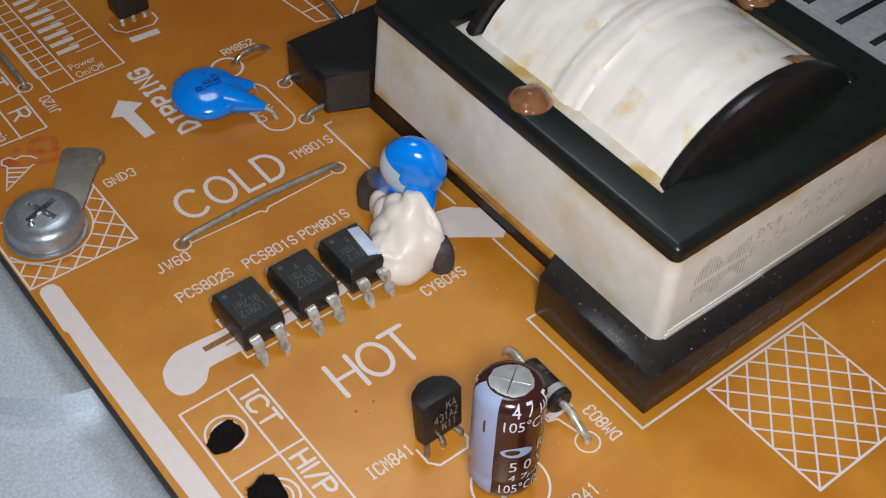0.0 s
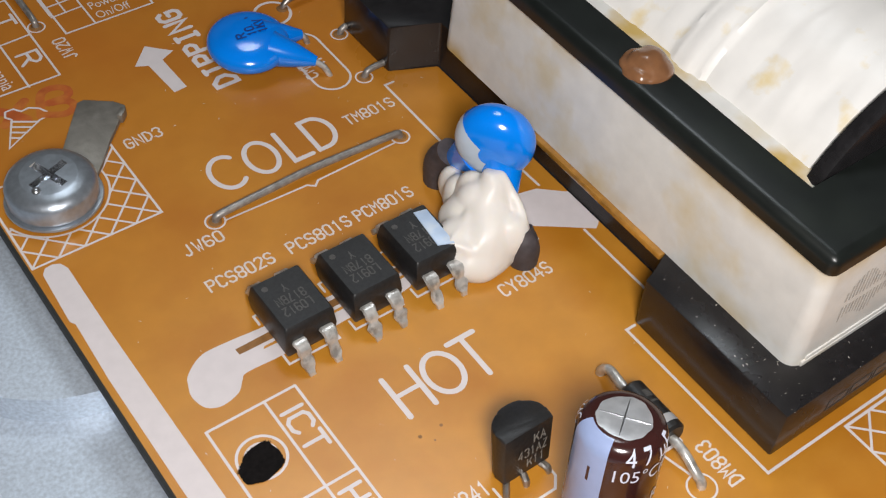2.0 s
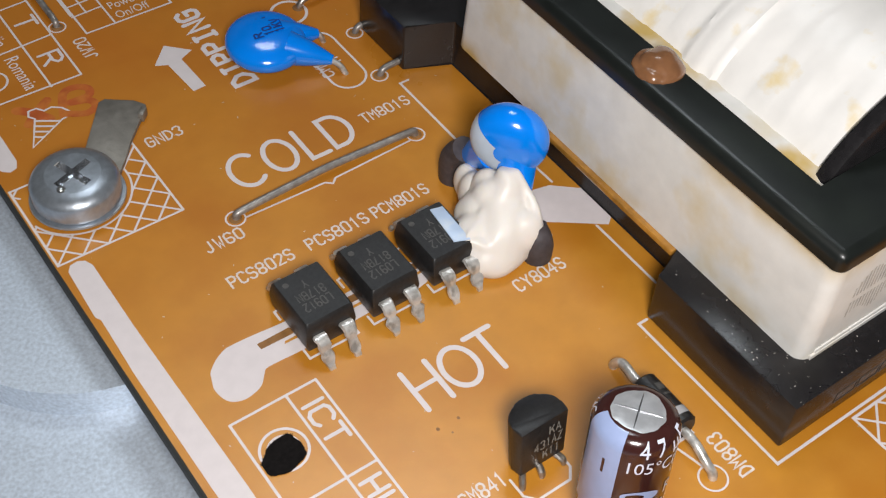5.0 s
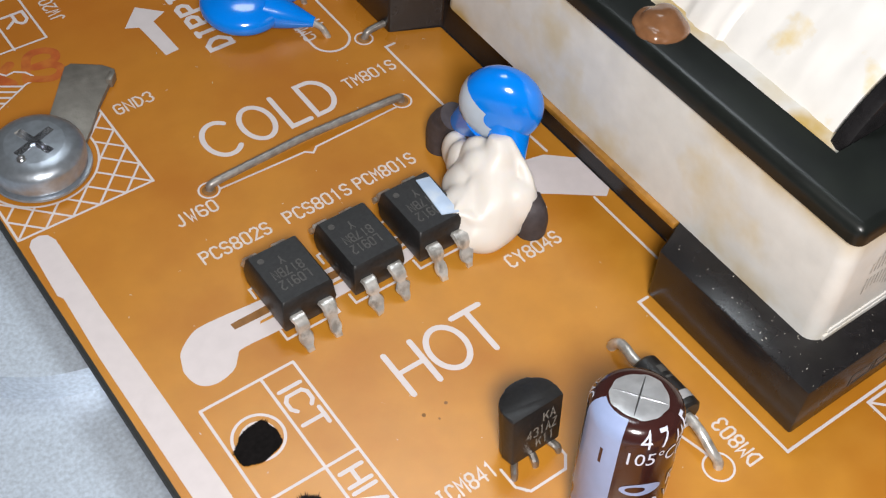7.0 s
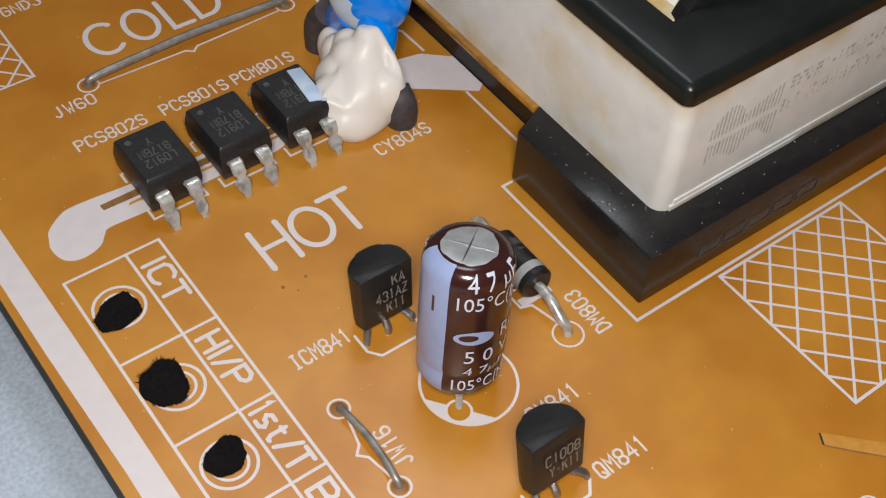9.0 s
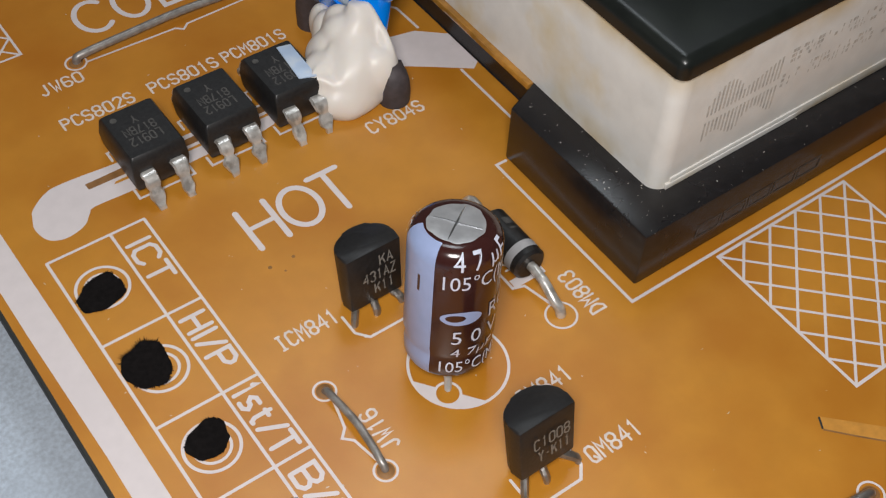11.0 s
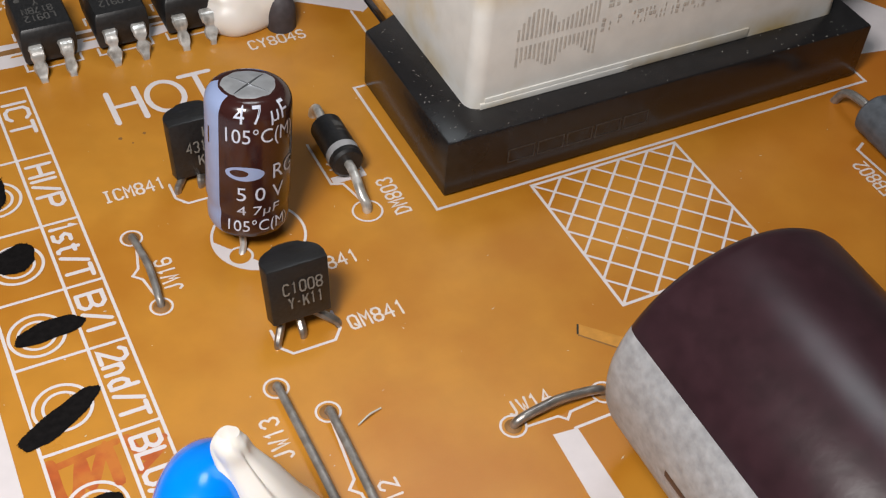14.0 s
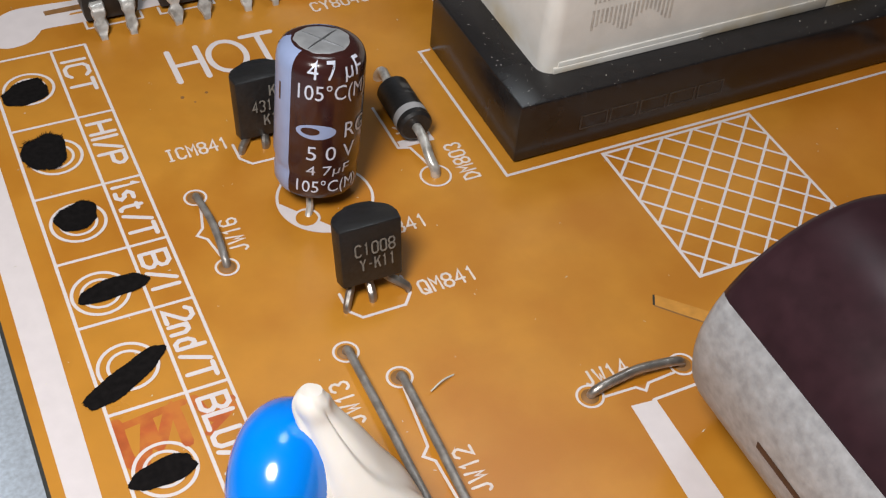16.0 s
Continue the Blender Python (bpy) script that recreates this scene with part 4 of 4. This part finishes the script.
def swirl(name, label, path, mat, folds=3, twist=2.6, depth=0.12, parent=None):
    """Soft paste drawn up to a point: rings round a bent axis, with twisting creases."""
    axis = smooth_path([c for c, _ in path], 7)
    radii = [v.x for v in smooth_path([(q, 0, 0) for _, q in path], 7)]
    bm = bmesh.new()
    rings, n = [], 120
    for i, c in enumerate(axis):
        d = (axis[min(i + 1, len(axis) - 1)] - axis[max(i - 1, 0)]).normalized()
        d = (d + Vector((0, 0, 1.2))).normalized()
        side = Vector((0, 1, 0)).cross(d).normalized()
        up = d.cross(side)
        ring = []
        for k in range(n):
            a = 2 * math.pi * k / n
            s = i / len(axis)
            warp = noise.noise(Vector((math.cos(a), math.sin(a), 2 * s)) * 1.3)
            turn = (folds * (a + twist * s) / (2 * math.pi) + 0.3 * warp) % 1.0
            lap = turn if turn < 0.88 else (1 - turn) / 0.12 * 0.88
            fade = min(1.0, 4 * s) * (1 if s < 0.75 else max(0.0, (1 - s) * 4))
            q = max(0.05, radii[i]) * (1 + 2 * depth * (lap - 0.5) * fade + 0.09 * warp)
            v = c + q * (math.cos(a) * side + math.sin(a) * up)
            v.z = max(v.z, 0.0)
            ring.append(bm.verts.new(v))
        rings.append(ring)
    for a, b in zip(rings, rings[1:]):
        for k in range(n):
            bm.faces.new((a[k], a[(k + 1) % n], b[(k + 1) % n], b[k]))
    bm.faces.new(rings[-1])
    ob = part(name, bm, mat, parent)
    soft = ob.modifiers.new("soft", "SMOOTH")
    soft.factor, soft.iterations = 0.5, 2
    return tagged(ob, label, "silicone")


C1 = Vector((27.7, 24.5, 8.35))
cap1, _ = disc("ceramic_capacitor", "glossy blue disc capacitor standing in white silicone", C1, 7.1, 4.3, Matrix.Rotation(radians(38), 4, "Z") @ Matrix.Rotation(radians(90), 4, "Y"), (((27.9, 24.0, 7.2), (27.1, 21.2, 3.4)), ((27.2, 25.8, 6.4), (26.3, 28.9, 2.9))), (0.52, 0.36, 0.16))
for x, y, dx, dy, top in ((25.8, 29.7, 0.25, 0.4, 4.5), (26.4, 17.7, -0.1, -0.3, 3.0)):
    part("sleeve", tube(bmesh.new(), smooth_path([(x + dx, y - dy * 3, top), (x, y, 0.55 * top), (x, y, -0.2)]), [1.3] * 3 + [1.35] * 4 + [1.35] * 6, 20), RUBBER, cap1, "black rubber sleeve on the lead")
def paste(name, label, balls, ridges, mat):
    """Squeezed paste: soft balls with folded ridges drawn over them, in one skin."""
    bm = bmesh.new()
    for c, r in balls:
        bmesh.ops.create_icosphere(bm, subdivisions=4, radius=1.0, matrix=Matrix.LocRotScale(c, None, r))
    for line in ridges:
        path = smooth_path([q[:3] for q in line], 8)
        radii = [v.x for v in smooth_path([(q[3], 0, 0) for q in line], 8)]
        tube(bm, path, radii, 16)
    for v in bm.verts:
        v.co += 0.3 * noise.noise_vector(v.co * 0.4)
        v.co.z = max(v.co.z, -0.1)
    ob = part(name, bm, mat)
    skin = ob.modifiers.new("skin", "REMESH")
    skin.mode, skin.voxel_size, skin.use_smooth_shade = "VOXEL", 0.13 * MM, True
    soft = ob.modifiers.new("soft", "SMOOTH")
    soft.factor, soft.iterations = 0.5, 45
    return tagged(ob, label, "silicone")


paste("silicone_blob", "creamy white silicone smeared over capacitor leads and chip",
      [((23.6, 22.8, 2.6), (2.3, 2.2, 2.3)), ((24.4, 22.7, 4.2), (1.7, 1.6, 2.1)), ((25.5, 18.9, 2.2), (1.9, 1.7, 2.7)), ((25.0, 23.9, 3.6), (1.6, 1.6, 2.6)), ((21.8, 21.2, 2.8), (2.1, 1.9, 1.6)), ((23.0, 19.3, 1.2), (3.2, 2.4, 2.2)), ((20.8, 19.8, 1.6), (1.0, 0.9, 1.9))],
      [[(23.0, 19.5, 0.6, 2.9), (23.8, 20.2, 2.0, 2.9), (24.6, 21.0, 3.4, 2.45), (25.3, 21.8, 4.7, 1.95), (25.9, 22.4, 6.0, 1.45), (26.1, 22.8, 7.2, 0.8)],
       [(26.5, 22.0, 7.4, 0.2), (26.9, 20.9, 6.0, 0.4), (26.9, 19.8, 5.1, 0.5), (26.6, 18.8, 4.1, 0.5), (26.2, 17.9, 2.9, 0.4), (25.5, 17.3, 1.7, 0.25)],
       [(23.9, 22.0, 5.0, 0.25), (22.9, 21.4, 4.5, 0.45), (21.7, 20.7, 4.1, 0.45), (20.0, 20.3, 3.95, 0.2)],
       [(19.6, 20.2, 3.9, 0.12), (20.9, 19.4, 3.4, 0.4), (22.3, 18.2, 2.4, 0.5), (23.6, 17.3, 1.1, 0.35)]], GREASE)
lump("silicone_dab", "small white silicone dab against a black sleeve", [((25.2, 26.8, 2.0), (1.1, 1.5, 2.3)), ((24.8, 25.2, 2.5), (1.5, 1.6, 2.4))], GREASE, "silicone", 0.2, 0.06, 8)
film = lathe(bmesh.new(), [(3.58 * math.sin(radians(a)) ** 0.75, -2.19 * math.copysign(abs(math.cos(radians(a))) ** 0.9, math.cos(radians(a)))) for a in range(10, 131, 10)], 24, (-12, 124))
tagged(part("silicone_film", moved(film, Matrix.Translation(C1) @ Matrix.Rotation(radians(38), 4, "Z") @ Matrix.Rotation(radians(90), 4, "Y")), SMEAR), "thin bluish silicone film up a capacitor face", "silicone")
# thin film on the chip, with a white reflection painted into its colour
tagged(part("film_sheen_patch", prism(bmesh.new(), [(18.9, 20.4), (20.3, 19.85), (20.5, 24.3), (19.3, 24.6)], 3.91, 4.06, 0.05), FILM_SHEEN), "flat bluish film with a painted reflection on a chip top", "silicone")

C2 = Vector((2.45, -33.7, 6.3))
cap2, _ = disc("ceramic_capacitor", "glossy blue disc capacitor with white silicone on one face", C2, 9.6, 6.0, Matrix.Rotation(radians(-35), 4, "Z") @ Matrix.Rotation(radians(80), 4, "Y"), (((2.9, -35.6, 4.6), (4.0, -38.0, 0.3)), ((3.4, -32.4, 4.6), (5.0, -30.8, 0.3))))
swirl("silicone_blob", "thick white silicone poured against a blue capacitor", [((6.7, -37.1, -0.3), 4.0), ((6.5, -36.8, 2.4), 4.2), ((6.0, -36.0, 5.1), 3.6), ((5.3, -35.0, 7.4), 2.6), ((4.75, -34.0, 9.4), 1.75), ((4.35, -33.2, 10.9), 1.15), ((4.2, -32.8, 11.9), 1.0), ((4.3, -32.5, 12.4), 0.6)], GREASE, 4, 1.6, 0.11)
cap3, _ = disc("ceramic_capacitor", "blue disc capacitor lying flat beside two pads", (19.8, 53.8, 2.0), 8.2, 3.0, Matrix.Rotation(radians(4), 4, "X"), (((21.4, 53.9, 1.9), (25.4, 52.9, 1.2)), ((21.2, 51.9, 1.9), (24.5, 48.6, 1.2))), (0.6, 0.42, 0.16))
for k, (text, length) in enumerate((("R", 0.7), ("102K", 2.7), ("1KV", 2.0))):
    part("printed_mark", moved(plotted(text, 0.85, length, 0.2), Matrix.Translation((19.2 + 1.15 * k, 53.0 - 0.1 * k, 3.52)) @ Matrix.Rotation(radians(82), 4, "Z")), BLUE_INK, cap3, smooth=False)
for a, b in (((25.2, 53.0, 1.2), (26.0, 52.7, -0.3)), ((24.3, 48.8, 1.2), (25.3, 47.2, -0.3))):
    part("lead", tube(bmesh.new(), smooth_path([a, Vector(a).lerp(Vector(b), 0.6) + Vector((0, 0, 0.5)), b]), 0.3, 8), SOLDER, cap3)

# ---- earth screw and lug ----
screw = thing("screw", "zinc-plated round-headed cross screw clamping an earth lug", "screw")
S = Matrix.Translation((-4.5, 46.0, 0.55))
part("washer", moved(lathe(bmesh.new(), [(0, 0), (4.25, 0), (4.35, 0.1), (4.3, 0.3), (3.2, 0.45)], 48), S), STEEL, screw)
bm = lathe(bmesh.new(), [(3.75, 0.3), (4.0, 0.5), (4.02, 1.9), (3.9, 2.2), (3.6, 2.55), (3.1, 2.78), (2.5, 2.92)], 64)


def cross(length, half):
    arm = [(length, -half), (length, half), (half, half)]
    turns = [(x, y) if k == 0 else (-y, x) if k == 1 else (-x, -y) if k == 2 else (y, -x) for k in range(4) for x, y in arm]
    return [Matrix.Rotation(radians(20), 3, "Z") @ Vector((x, y, 0)) for x, y in turns]


hole = [bm.verts.new(p + Vector((0, 0, 2.98))) for p in cross(1.95, 0.36)]
rim = [bm.verts.new((2.5 * math.cos(2 * math.pi * k / 64), 2.5 * math.sin(2 * math.pi * k / 64), 2.92)) for k in range(64)]
loop = [bm.edges.new((c[k], c[(k + 1) % len(c)])) for c in (hole, rim) for k in range(len(c))]
bmesh.ops.triangle_fill(bm, use_beauty=True, edges=loop)
part("head", moved(bm, S), STEEL, screw)
bm = bmesh.new()
top, low = [[bm.verts.new(p + Vector((0, 0, z))) for p in cross(a, h)] for a, h, z in ((1.95, 0.36, 2.98), (1.2, 0.24, 1.5))]
for k in range(12):
    bm.faces.new((top[k], top[(k + 1) % 12], low[(k + 1) % 12], low[k]))
bm.faces.new(low)
part("cross_recess", moved(bm, S), POLISHED, screw, "shiny cross recess", smooth=False)
part("pip", moved(lathe(bmesh.new(), [(0.45, 2.9), (0.4, 3.05), (0.2, 3.2), (0, 3.22)], 16), S @ Matrix.Translation((-1.7, -1.3, 0.0))), POLISHED, screw)
lug = thing("earth_lug", "dull flat metal earth lug under a screw head", "lug")
bm = prism(bmesh.new(), [(-4.6, 47.2), (-2.6, 43.9), (0.9, 47.6), (2.6, 49.9), (5.7, 52.8), (6.1, 53.5), (5.4, 54.6), (3.1, 56.3), (2.4, 56.2), (0.2, 53.2), (-1.6, 50.8)], 0.12, 0.6, 0.1)
part("blade", bm, LUG, lug)
part("bent_tab", moved(box(bmesh.new(), -0.6, 0.6, -0.3, 0.3, -0.1, 0.9, 0.12), Matrix.Translation((5.2, 52.4, 0.2)) @ Matrix.Rotation(radians(45), 4, "Z")), LUG, lug)

# ---- transformer ----
tr = thing("transformer", "large black and cream ferrite transformer with white taped winding", "transformer")
part("base", prism(bmesh.new(), [(29.95, -9.0), (72.4, -9.0), (72.4, 7.0), (70.9, 8.5), (70.9, 42.0), (72.4, 44.2), (72.4, 52.5), (30.2, 52.5), (30.2, 44.4), (35.2, 42.6), (35.2, 9.2), (33.6, 8.3), (29.95, 6.9)], 0.2, 5.75, 0.22), BOBBIN, tr, "dusty black plastic base")
bm = box(bmesh.new(), 33.25, 70.55, -6.15, 39.95, 5.75, 17.2)
bmesh.ops.bevel(bm, geom=[e for e in bm.edges if abs(e.verts[0].co.z - e.verts[1].co.z) > 5], offset=1.3, segments=6, affect="EDGES", profile=0.5)
bmesh.ops.bevel(bm, geom=[e for e in bm.edges if abs(e.verts[0].co.z + e.verts[1].co.z - 34.4) < 0.1], offset=0.35, segments=3, affect="EDGES", profile=0.5)
for v in bm.verts:
    k = (v.co.z - 5.75) / 11.45
    v.co.x += (0.45 if v.co.x < 50 else -0.3) * k
    v.co.y += (0.35 if v.co.y < 15 else -0.3) * k
part("core_wall", bm, CREAM, tr, "cream tape round the core, yellowed at its edges")
# the tape's lower laps on the near wall, ending in a torn step
part("tape_lap", prism(bmesh.new(), [(34.6, -6.24), (60.5, -6.24), (60.5, -6.0), (34.6, -6.0)], 5.8, 6.75, 0.03), CREAM, tr)
part("tape_lap", prism(bmesh.new(), [(34.2, -6.3), (47.5, -6.3), (48.6, -6.26), (48.6, -6.0), (34.2, -6.0)], 5.78, 6.3, 0.03), CREAM, tr)
part("amber_edge", box(bmesh.new(), 32.7, 33.6, 8.2, 25.5, 5.1, 5.74, 0.15), VARNISH, tr, "amber varnished edge under the tape")
bm = bmesh.new()
loops = [[bm.verts.new((x, y, z)) for x, y in ((x0, y0), (x1, y0), (x1, y1), (x0, y1))] for x0, x1, y0, y1, z in ((33.35, 70.15, -6.0, 39.6, 16.6), (33.35, 70.15, -6.0, 39.6, 18.3), (37.4, 65.7, 0.2, 31.5, 18.3), (37.4, 65.7, 0.2, 31.5, 16.4))]
for a, b in zip(loops, loops[1:]):
    for k in range(4):
        bm.faces.new((a[k], a[(k + 1) % 4], b[(k + 1) % 4], b[k]))
rim = [e for e in bm.edges if all(v in loops[0] or v in loops[1] for v in e.verts) and any(v in loops[1] for v in e.verts)]
bmesh.ops.bevel(bm, geom=rim, offset=0.9, segments=5, affect="EDGES", profile=0.5)
part("core", bm, FERRITE, tr, "black varnished ferrite frame")
bm = bmesh.new()
prof = [(0.0, 0.0), (13.2, 0.0)]
for k in range(67):
    y = 0.1 + 0.4 * k
    step = 0.3 * (12.0 < y < 15.4) + 0.16 * (13.0 < y < 14.4) + 0.12 * (y > 20.5)
    prof.append((13.55 + step, y))
prof += [(13.0, 26.7), (0.0, 26.7)]
W = Matrix.Translation((51.9, 2.2, 11.9)) @ Matrix.Diagonal((1.0, 1.0, 0.86, 1.0)) @ Matrix.Rotation(radians(-90), 4, "X")
lathe(bm, prof, 120)
for v in bm.verts:
    q = Vector((v.co.x * 0.12, v.co.y * 0.12, v.co.z * 0.5))
    v.co += Vector((v.co.x, v.co.y, 0)) * (0.010 * noise.noise(q) + 0.006 * noise.noise(q * 3.1))
part("winding", moved(bm, W), TAPE, tr, "white tape with yellow varnish stains round the winding")
for y in (0.25, 29.0):
    bm = lathe(bmesh.new(), [(0, 0), (13.9, 0.0), (14.5, 0.25), (14.6, 0.8), (14.3, 1.6), (13.4, 1.9), (0, 1.9)], 96)
    part("flange", moved(bm, Matrix.Translation((51.9, y, 11.9)) @ Matrix.Diagonal((1.0, 1.0, 0.86, 1.0)) @ Matrix.Rotation(radians(-90), 4, "X")), BOBBIN, tr, "glossy black bobbin flange")
bm = lathe(bmesh.new(), [(13.6, 0.0), (14.3, 0.2), (14.2, 1.3), (13.8, 2.0)], 30, (25, 75))
for v in bm.verts:
    v.co *= 1 + 0.012 * noise.noise(v.co * 1.2)
part("varnish_run", moved(bm, Matrix.Translation((51.9, 1.5, 11.9)) @ Matrix.Diagonal((1.0, 1.0, 0.86, 1.0)) @ Matrix.Rotation(radians(90), 4, "X") @ Matrix.Scale(-1, 4, (0, 0, 1))), VARNISH, tr, "amber varnish along the flange")
for x, y in ((36.0, 16.9), (67.6, 16.0)):
    g = lump("glue_drop", "", [((x, y, 18.2), (2.3, 2.3, 1.1)), ((x + 0.3, y + 0.4, 18.6), (1.7, 1.6, 0.9))], GLUE, "", 0.2, 0.25, parent=tr)
# faded slanting emblem and bars of print on the near wall, which leans back a little


def WALL(z):
    return -6.19 + 0.35 * (z - 5.75) / 11.45


bm = bmesh.new()
for k in range(19):
    x, u = 37.0 + 0.4 * k, k / 18
    lo = 9.1 + 0.55 * math.sin(u * 11) + 1.0 * (u > 0.5) * (1 - u)
    hi = 12.6 + 1.5 * abs(math.sin(math.pi * min(1.0, u / 0.5))) if u < 0.5 else 12.4 + 2.6 * (u - 0.5)
    for z0, z1 in ((lo, 10.9), (11.5, hi)):
        bm.faces.new([bm.verts.new(p) for p in ((x, WALL(z0), z0), (x + 0.2, WALL(z0), z0), (x + 0.2, WALL(z1), z1), (x, WALL(z1), z1))])
part("faded_print", bm, TAPE_PRINT, tr, smooth=False)
rnd = random.Random(3)
for row, (z, x1) in enumerate(((12.6, 62.0), (10.4, 59.0))):
    bm = bmesh.new()
    x = 45.2 - 0.8 * row
    while x < x1:
        for part_z in (0.0, 0.5, 1.0):
            if rnd.random() < 0.62:
                w = rnd.choice((0.12, 0.12, 0.3))
                bm.faces.new([bm.verts.new(p) for p in ((x, WALL(z), z + part_z), (x + w, WALL(z), z + part_z), (x + w, WALL(z), z + part_z + 0.34), (x, WALL(z), z + part_z + 0.34))])
        x += rnd.choice((0.38, 0.38, 0.75))
    part("faded_print", bm, TAPE_PRINT, tr, smooth=False)
for k in range(5):
    x0 = 35.6 + 2.75 * k
    for dims in ((x0, x0 + 2.5, 1.9, 2.02), (x0, x0 + 2.5, 3.2, 3.32), (x0, x0 + 0.12, 2.02, 3.2), (x0 + 2.38, x0 + 2.5, 2.02, 3.2)):
        part("moulded_line", box(bmesh.new(), dims[0], dims[1], -9.04, -8.98, dims[2], dims[3]), MOULD_LINE, tr)
bm = bmesh.new()
for _ in range(95):
    if rnd.random() < 0.6:
        x, y = rnd.uniform(30.6, 72), -9.0 + 2.8 * rnd.random() ** 1.4
    else:
        x, y = rnd.uniform(30.5, 33.2), rnd.uniform(-8.8, 6.4)
    s, a = rnd.choice((0.025, 0.03, 0.04, 0.06)), rnd.uniform(0, 3.1)
    fill(bm, [(x + c * s * 1.8 * math.cos(a) - d * s * 0.5 * math.sin(a), y + c * s * 1.8 * math.sin(a) + d * s * 0.5 * math.cos(a)) for c, d in ((1, 0), (0.2, 1), (-1, 0.3), (-0.3, -1))], 5.78)
part("dust_flecks", bm, DUST, tr, smooth=False)

# ---- big capacitor lying along the board ----
big = thing("large_capacitor", "large dark plum electrolytic capacitor lying on its side", "capacitor")
B = Matrix.Translation((36.4, -34.9, 9.05)) @ Matrix.Rotation(radians(90), 4, "X")
RB = 9.05
bprof = [(0, 0.15), (6.9, 0.15), (7.2, -0.05), (8.1, 0.05), (8.6, 0.3), (8.9, 0.7), (RB, 1.3), (RB, 30.0), (8.7, 31.0), (8.7, 32.0), (RB, 33.0), (RB, 36.0), (8.4, 36.6), (0, 36.6)]
body = part("sleeve", moved(lathe(bmesh.new(), bprof, 96), B), BIG_SLEEVE, big)
part("stripe", moved(lathe(bmesh.new(), [(r + 0.015, z) for r, z in bprof[3:-2]], 28, (153, 216)), B), BIG_STRIPE, body, "speckled grey polarity stripe")
part("minus_sign", moved(lathe(bmesh.new(), [(RB + 0.03, 7.6), (RB + 0.03, 14.0)], 3, (184, 188)), B), BIG_SLEEVE, body)
lump("glue_bead", "cream hot glue bead holding the large capacitor", [((31.6, -47.4, 1.9), (1.5, 5.0, 2.3)), ((31.3, -53.0, 1.8), (2.2, 5.0, 2.4)), ((30.3, -46.5, 0.4), (0.9, 2.2, 0.5))], CREAM_GLUE, "glue", 0.22, 0.12, 8)

# ---- ferrite bead at the side ----
bead = thing("ferrite_bead", "grey axial ferrite bead on wire leads", "component")
b0, b1 = Vector((68.2, -15.6, 2.2)), Vector((67.9, -24.6, 2.2))
axis = (b1 - b0).normalized()
BM_ = Matrix.Translation(b0) @ axis.to_track_quat("Z", "Y").to_matrix().to_4x4()
L = (b1 - b0).length
part("body", moved(lathe(bmesh.new(), [(0.4, 0), (1.7, 0), (1.95, 0.25), (1.95, L - 0.25), (1.7, L), (0.4, L)], 32), BM_), BEAD, bead)
part("lead", tube(bmesh.new(), smooth_path([b0 + axis, b0 - 1.5 * axis, b0 - 3.5 * axis + Vector((0, 0, -0.6)), b0 - 4.6 * axis + Vector((0, 0, -2.6))]), 0.4, 8), OLD_TIN, bead)
part("lead", tube(bmesh.new(), smooth_path([b1 - axis, b1 + 1.5 * axis, b1 + 3.5 * axis + Vector((0, 0, -0.6)), b1 + 4.6 * axis + Vector((0, 0, -2.6))]), 0.4, 8), VARNISH, bead)

# ---- things at the far side ----
far = thing("transistor", "black plastic part standing far behind on the board", "transistor", "small plastic transistors")
part("body", box(bmesh.new(), 18.7, 23.0, 73.0, 76.2, 1.0, 6.4, 0.4), EPOXY, far)
for k in range(3):
    part("lead", tube(bmesh.new(), [(19.4 + 1.4 * k, 74.2, 1.4), (19.2 + 1.6 * k, 73.4, -0.4)], 0.34, 8), SOLDER, far)
line([(17.9, 74.6), (17.9, 73.0), (18.8, 71.8), (22.4, 71.4), (23.4, 72.2), (23.4, 73.6)], 0.24)
ink("printed_bar", fill(bmesh.new(), [(18.4, 69.6), (22.2, 69.3), (22.3, 70.4), (18.5, 70.7)]), INK_THIN)
words("RM852", 26.4, 60.8, 1.15, 4.2, 0, INK_THIN, 0.19)
words("JW19", 32.2, 53.0, 1.15, 3.3, 0, INK_THIN, 0.19)
line([(38.4, 66.5), (39.3, 60.0), (44.0, 58.6), (48.0, 62.0)], 0.24)
line([(40.6, 66.5), (41.0, 59.6)], 0.24, z=INK_Z + 0.006)
line([(39.0, 62.6), (45.0, 62.6)], 0.24, z=INK_Z + 0.012)
sink = thing("heat_sink", "grey metal heat sink with dark slots behind the transformer", "heat sink")
part("plate", box(bmesh.new(), 78, 103, 4, 60, 0.1, 9.0, 0.5), SINK, sink)
# black strips proud of the plate stand in for the shade inside slots
for k in range(6):
    part("slot_shade", box(bmesh.new(), 83, 102, 8.6 + 5.0 * k, 9.6 + 5.0 * k, 8.4, 9.06, 0.1), BOBBIN, sink)
